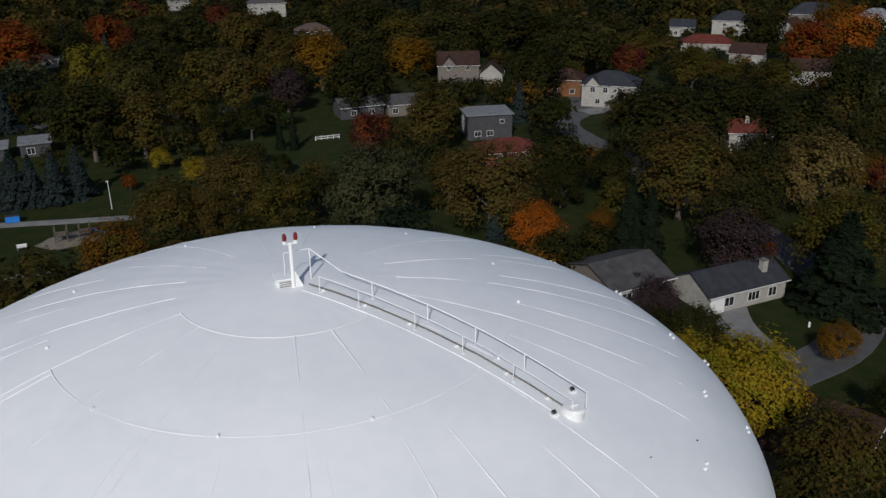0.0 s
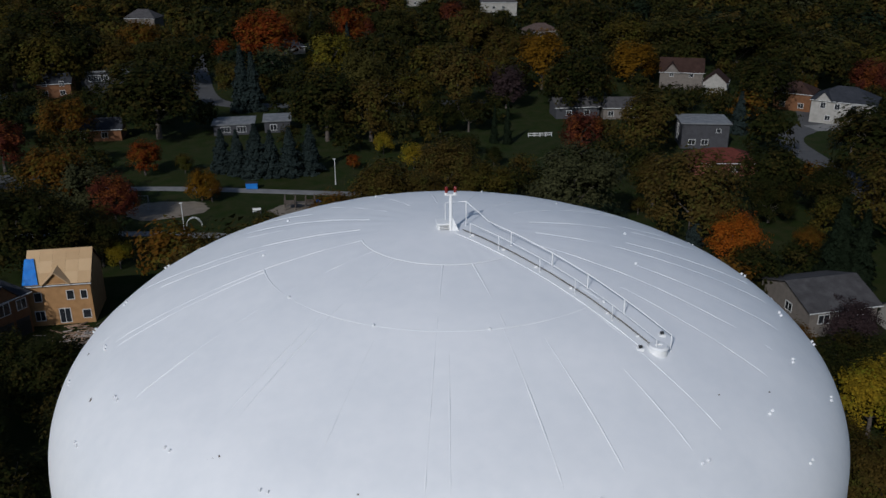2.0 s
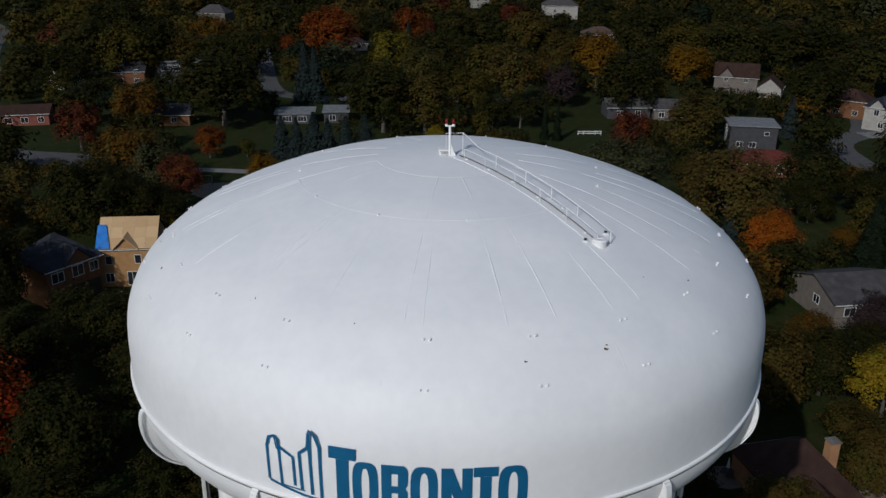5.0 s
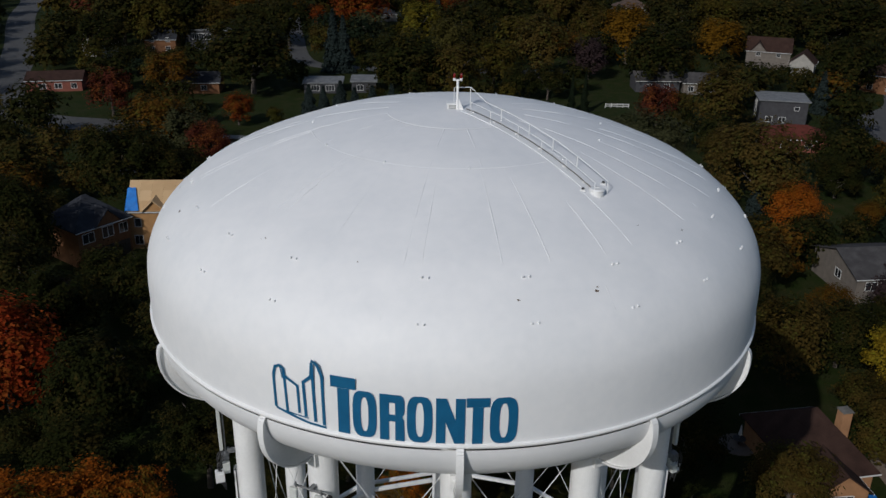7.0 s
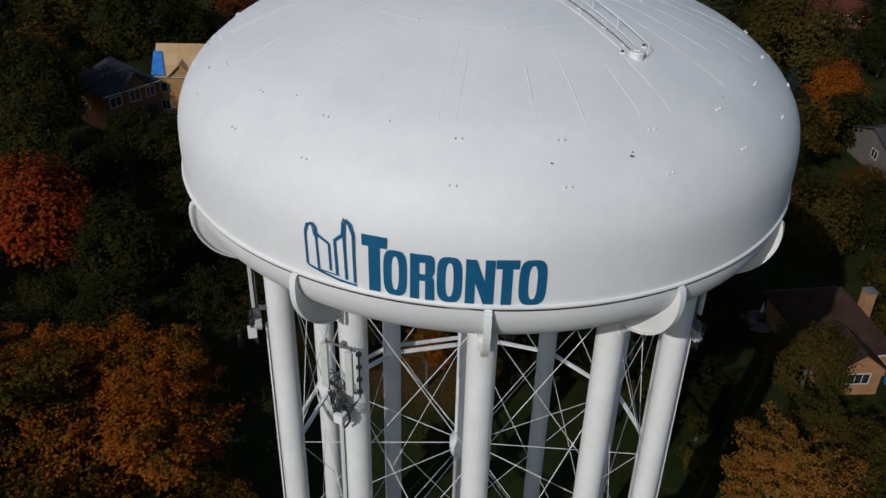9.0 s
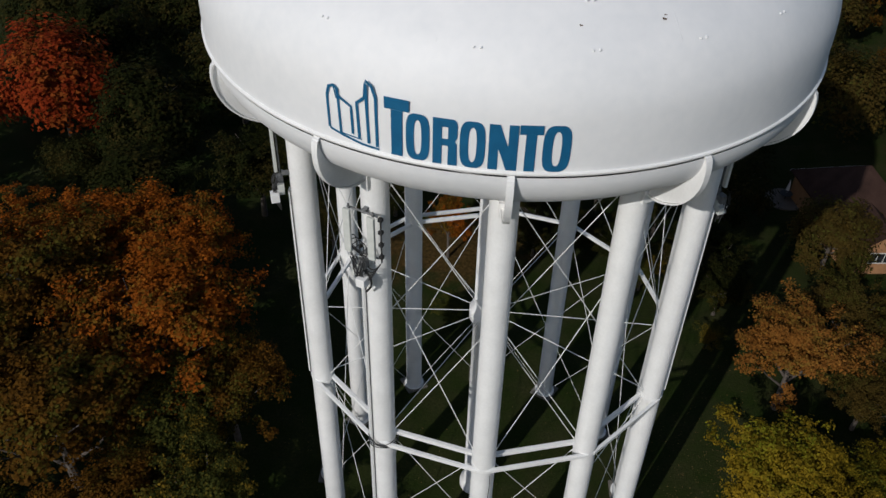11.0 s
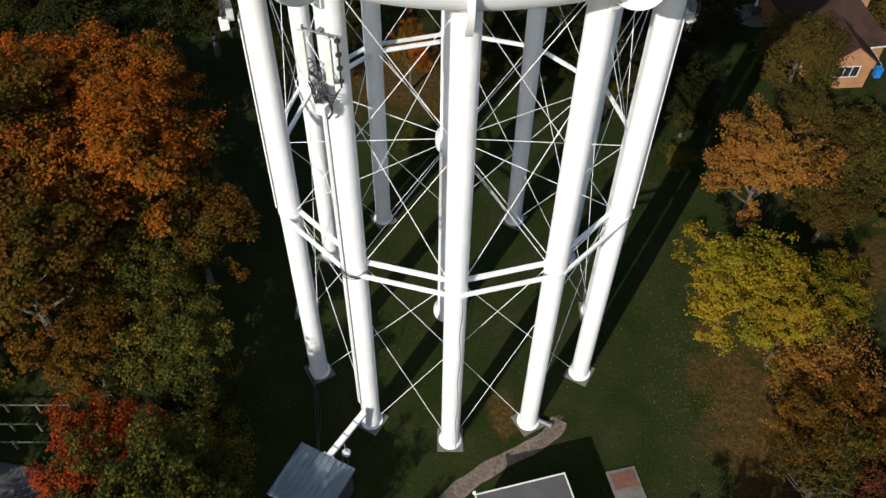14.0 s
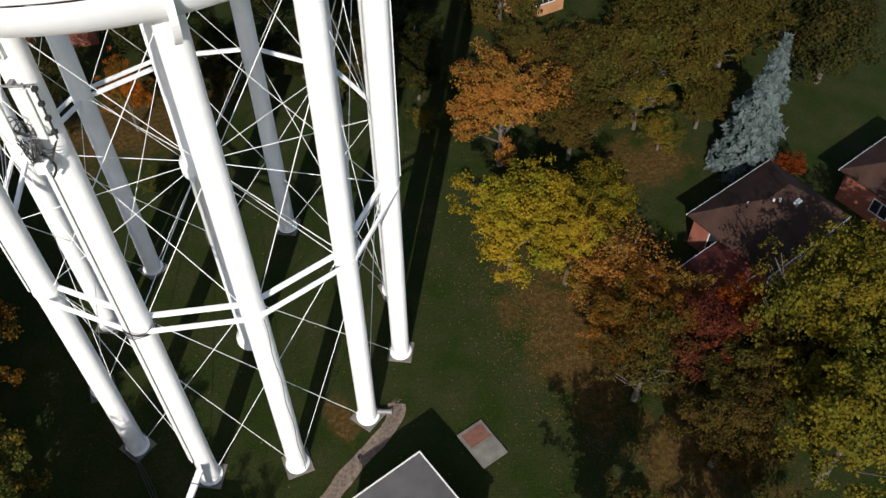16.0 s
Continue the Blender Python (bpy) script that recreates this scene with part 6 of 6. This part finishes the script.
for level, (nm, (line, wd)) in enumerate(ROADS.items()):
    tagged(strip(nm, line, wd, 0.015 + 0.006 * level, DRIVE if "drive" in nm or "park" in nm else ASPHALT), "worn grey asphalt lane through the suburb", "road", kind="structure")
    for (ax, ay), (bx, by) in zip(line, line[1:]):
        n = max(2, int(math.hypot(bx - ax, by - ay) / 4))
        KEEP_CLEAR += [(ax + (bx - ax) * i / n, ay + (by - ay) * i / n, wd * 0.5 + 1.0) for i in range(n + 1)]
SAND = mat("play_sand", [(0.12, 0.10, 0.075), (0.2, 0.165, 0.125)], 0.6, 0.95, 0.3, 9)
blob_patch("play_area", -38, 136, 8, 5, 0.1, SAND, -0.012, 8, "sandy ground under the playground swings")
blob_patch("play_area", -12, 133, 6, 3.5, 0.1, SAND, -0.012, 9, "sandy ground under the climbing frame")

swing = thing("swing_set", "grey tubular swing set in the park", "swing")
for x in (-44.4, -41.4):
    for y in (-1, 1):
        part("leg", tube(bmesh.new(), (x, 137.5 + y, 0), (x, 137.5, 2.6), 0.06, 8), STEEL, swing)
part("crossbar", tube(bmesh.new(), (-44.4, 137.5, 2.6), (-41.4, 137.5, 2.6), 0.06, 8), STEEL, swing)
for x in (-43.6, -42.2):
    s = part("swing_seat", box(bmesh.new(), (x - 0.25, 137.4, 0.5), (x + 0.25, 137.6, 0.56)), BLACK, swing)
    for k in (-0.22, 0.22):
        part("chain", tube(bmesh.new(), (x + k, 137.5, 0.55), (x + k, 137.5, 2.6), 0.015, 4), STEEL, s)
swing2 = copy_thing(swing, Matrix.Translation((11, 8, 0)))
arch = thing("climbing_arch", "white curved climbing arch in the park", "climbing frame")
for k in (0, 0.5):
    part("rail", chain(bmesh.new(), [(-31.2 + 1.4 * math.cos(t), 126 + k, 1.6 * math.sin(t)) for t in np.linspace(0, math.pi, 12)], 0.05, 6), TRIM, arch)
for t in np.linspace(0.2, 2.9, 9):
    part("rung", tube(bmesh.new(), (-31.2 + 1.4 * math.cos(t), 126, 1.6 * math.sin(t)), (-31.2 + 1.4 * math.cos(t), 126.5, 1.6 * math.sin(t)), 0.03, 6), TRIM, arch)
play = thing("play_structure", "wooden playground structure with a blue slide", "play structure")
for x in (-15, -13, -11, -9.3):
    for y in (132.5, 134.5):
        part("post", box(bmesh.new(), (x - 0.1, y - 0.1, 0), (x + 0.1, y + 0.1, 2.6)), BARK, play)
for x in (-15, -11):
    part("deck", box(bmesh.new(), (x, 132.5, 1.2), (x + 2, 134.5, 1.35)), BARK, play)
    part("barrier", box(bmesh.new(), (x, 132.4, 1.35), (x + 2, 132.5, 2.1)), BARK, play)
part("bridge", box(bmesh.new(), (-13, 133, 1.2), (-11, 134, 1.3)), BARK, play)
part("slide", chain(bmesh.new(), [(-9, 133.5, 1.4), (-8.2, 133.5, 1.1), (-7.4, 133.5, 0.5), (-6.8, 133.5, 0.3)], 0.32, 8), TARP, play, "blue plastic slide")
for x, y, h in ((-5.2, 147.9, 5.5), (-32.8, 124.5, 5.0)):
    pl = thing("street_lamp", "pale grey park lamp post", "street lamp", Matrix.Translation((x, y, 0)), "park lamps")
    part("post", tube(bmesh.new(), (0, 0, 0), (0, 0, h), 0.09, 10, 0.06), TRIM, pl)
    part("lamp_head", box(bmesh.new(), (-0.35, -0.12, h), (0.2, 0.12, h + 0.14), bevel=0.04), TRIM, pl)
bench = thing("park_bench", "pale park bench beside the path", "bench", Matrix.Translation((-20.3, 131.8, 0)))
part("seat", box(bmesh.new(), (-0.8, -0.2, 0.42), (0.8, 0.2, 0.48)), TRIM, bench)
part("backrest", box(bmesh.new(), (-0.8, 0.18, 0.55), (0.8, 0.24, 0.95)), TRIM, bench)
for x in (-0.7, 0.7):
    part("leg", box(bmesh.new(), (x - 0.05, -0.18, 0), (x + 0.05, 0.2, 0.42)), STEEL, bench)
bins = thing("litter_bin", "dark blue steel litter bin on the lane", "bin", Matrix.Translation((-22.5, 147.5, 0)))
part("body", box(bmesh.new(), (-1.2, -0.6, 0.1), (1.2, 0.6, 1.3), bevel=0.05), TARP, bins)
part("lid", box(bmesh.new(), (-1.25, -0.65, 1.3), (1.25, 0.65, 1.42), bevel=0.03), BLACK, bins)
fence = thing("white_fence", "low white board fence at the lawn's edge", "fence")
for i in range(5):
    x = 43.3 + i * 1.5
    part("post", box(bmesh.new(), (x - 0.07, 181.3 - 0.07, 0), (x + 0.07, 181.3 + 0.07, 1.1)), TRIM, fence)
for z in (0.35, 0.85):
    part("rail", box(bmesh.new(), (43.3, 181.2, z), (49.3, 181.28, z + 0.16)), TRIM, fence)

# garden fence by the street at the tower's side
# rails are pale; the dark grey material stands for shade on them
gf_ = thing("garden_fence", "pale rail fence under the trees, their shade put into its grey", "fence")
for y, x1 in ((-8.6, -25.4), (-10.0, -27.0), (-11.3, -23.0)):
    part("rail", box(bmesh.new(), (-36, y - 0.04, 0.88), (x1, y + 0.04, 0.94)), CONC, gf_)
    for i in range(6):
        x = -36 + i * (x1 + 36) / 5
        part("post", box(bmesh.new(), (x - 0.06, y - 0.06, 0), (x + 0.06, y + 0.06, 1.05)), CONC, gf_)

# round patio with furniture near the brick house
patio = slab("patio", [(31.1 + 2.1 * math.cos(t), 37.1 + 1.9 * math.sin(t)) for t in np.linspace(0, 6.0, 20)], -0.02, 0.12, WALL["tan"])
tagged(patio, "round tan stone patio behind the brick house", "patio", kind="structure")
tb = thing("patio_table", "dark round patio table", "table", Matrix.Translation((31.1, 37.1, 0.12)))
part("top", tube(bmesh.new(), (0, 0, 0.7), (0, 0, 0.75), 0.65, 18), BLACK, tb)
part("leg", tube(bmesh.new(), (0, 0, 0), (0, 0, 0.7), 0.06, 8), BLACK, tb)
um = thing("patio_umbrella", "closed pale patio umbrella", "umbrella", Matrix.Translation((31.1, 37.1, 0.12)))
part("pole", tube(bmesh.new(), (0, 0, 0.75), (0, 0, 2.4), 0.03, 8), STEEL, um)
part("canopy", tube(bmesh.new(), (0, 0, 1.2), (0, 0, 2.35), 0.2, 10, 0.04), TRIM, um)

blue_bin = thing("recycling_bin", "blue plastic wheeled recycling bin beside the brick house", "bin", Matrix.Translation((40.6, 27.6, 0)))
part("body", box(bmesh.new(), (-0.3, -0.3, 0.05), (0.3, 0.3, 1.0), bevel=0.04), TARP, blue_bin)
part("lid", box(bmesh.new(), (-0.33, -0.35, 1.0), (0.33, 0.33, 1.08), bevel=0.02), TARP, blue_bin)
blob_patch("gravel_yard", 46.5, 31.5, 3.0, 4.5, 0.2, GRAVEL, -0.01, 21, "worn gravel yard beside the brick house")
blob_patch("leaf_carpet", 88.5, 57.0, 5.0, 3.2, 0.3, LITTER, -0.012, 22, "orange needles and leaves under the conifer")
hydrant = thing("fire_hydrant", "small yellow hydrant on the lawn by the street", "hydrant", Matrix.Translation((80.5, 57.0, 0)))
part("barrel", tube(bmesh.new(), (0, 0, 0), (0, 0, 0.6), 0.16, 10), TRIM, hydrant)
part("bonnet", tube(bmesh.new(), (0, 0, 0.6), (0, 0, 0.78), 0.19, 10, 0.06), TRIM, hydrant)


# ---- far woods ----
def woods():
    """Trees that fill the ground between the single ones, low enough to leave houses, crowns, lawns and lanes behind them in view."""
    rng = np.random.default_rng(77)
    kinds = ["green", "olive", "brown", "ochre", "grey", "tan", "rust", "darkred", "conifer"]
    weights = np.array([0.40, 0.19, 0.20, 0.06, 0.03, 0.05, 0.02, 0.015, 0.035])
    weights /= weights.sum()
    keep, lanes = np.array(PLANTED), np.array(KEEP_CLEAR)
    behind = [(x, y, w, 0.5 * w) for x, y, w in PLANTED if y > 60] + [(x, y, w, 1.9 if y < 190 else 3.6) for x, y, w in HOMES] + [(x, y, 2 * r, 0.0) for x, y, r in OPEN_LAWN]
    B = np.array([(math.atan2(x + 3, y + 26), math.hypot(x + 3, y + 26), w, (z - 54.5) / math.hypot(x + 3, y + 26)) for x, y, w, z in behind])
    vs, fs, ids, n0 = [], [], [], 0
    made = np.zeros((0, 3))
    base = [crown_points(np.random.default_rng(200 + i), 1300, 44, True) for i in range(5)]
    fine = [crown_points(np.random.default_rng(220 + i), 5200, 60, True) for i in range(2)]
    for _ in range(14000):
        y = 30 + 690 * rng.random() ** 0.75
        x = rng.uniform(-0.62, 1.22) * (y + 40)
        if y < 70 and abs(x) < 22:
            continue
        w = rng.uniform(6, 15)
        h = w * rng.uniform(0.8, 1.15)
        if ((keep[:, 0] - x) ** 2 + (keep[:, 1] - y) ** 2 < (0.42 * (keep[:, 2] + w)) ** 2).any():
            continue
        if ((lanes[:, 0] - x) ** 2 + (lanes[:, 1] - y) ** 2 < (lanes[:, 2] + w * 0.4) ** 2).any():
            continue
        if ((made[:, 0] - x) ** 2 + (made[:, 1] - y) ** 2 < (0.36 * (made[:, 2] + w)) ** 2).any():
            continue
        bearing, far = math.atan2(x + 3, y + 26), math.hypot(x + 3, y + 26)
        if ((B[:, 1] > far) & (np.abs(B[:, 0] - bearing) < 0.46 * B[:, 2] / B[:, 1] + 0.42 * w / far) & ((h - 54.5) / far > B[:, 3])).any():
            continue
        made = np.vstack([made, (x, y, w)])
        n = 1300 if far < 190 else 700 if far < 330 else 340
        pos, d = base[rng.integers(5)]
        if far < 115:
            n, (pos, d) = 5200, fine[rng.integers(2)]
        pick = rng.permutation(len(pos))[:n]
        a = rng.uniform(0, 6.28)
        rot = np.array([[math.cos(a), -math.sin(a), 0], [math.sin(a), math.cos(a), 0], [0, 0, 1]])
        P = (pos[pick] * np.array([w, w, h * 0.9]) + np.array([0, 0, 0.08 * h])) @ rot.T + np.array([x, y, 0])
        v, f = leaf_cloud(P, d[pick] @ rot.T, 0.034 * w * math.sqrt(1300 / n), rng, 1.0, True, 0.35)
        vs.append(v), fs.append(f + n0)
        n0 += len(v)
        ids += [rng.choice(len(kinds), p=weights)] * len(f)
    me = array_mesh("far_woods", np.concatenate(vs), np.concatenate(fs), None)
    for k in kinds:
        me.materials.append(LEAF[k])
    me.polygons.foreach_set("material_index", np.array(ids, dtype=np.int32))
    tagged(new("far_woods", me), "dense suburban woods of green, brown and ochre autumn trees", "woods", kind="stuff")


woods()
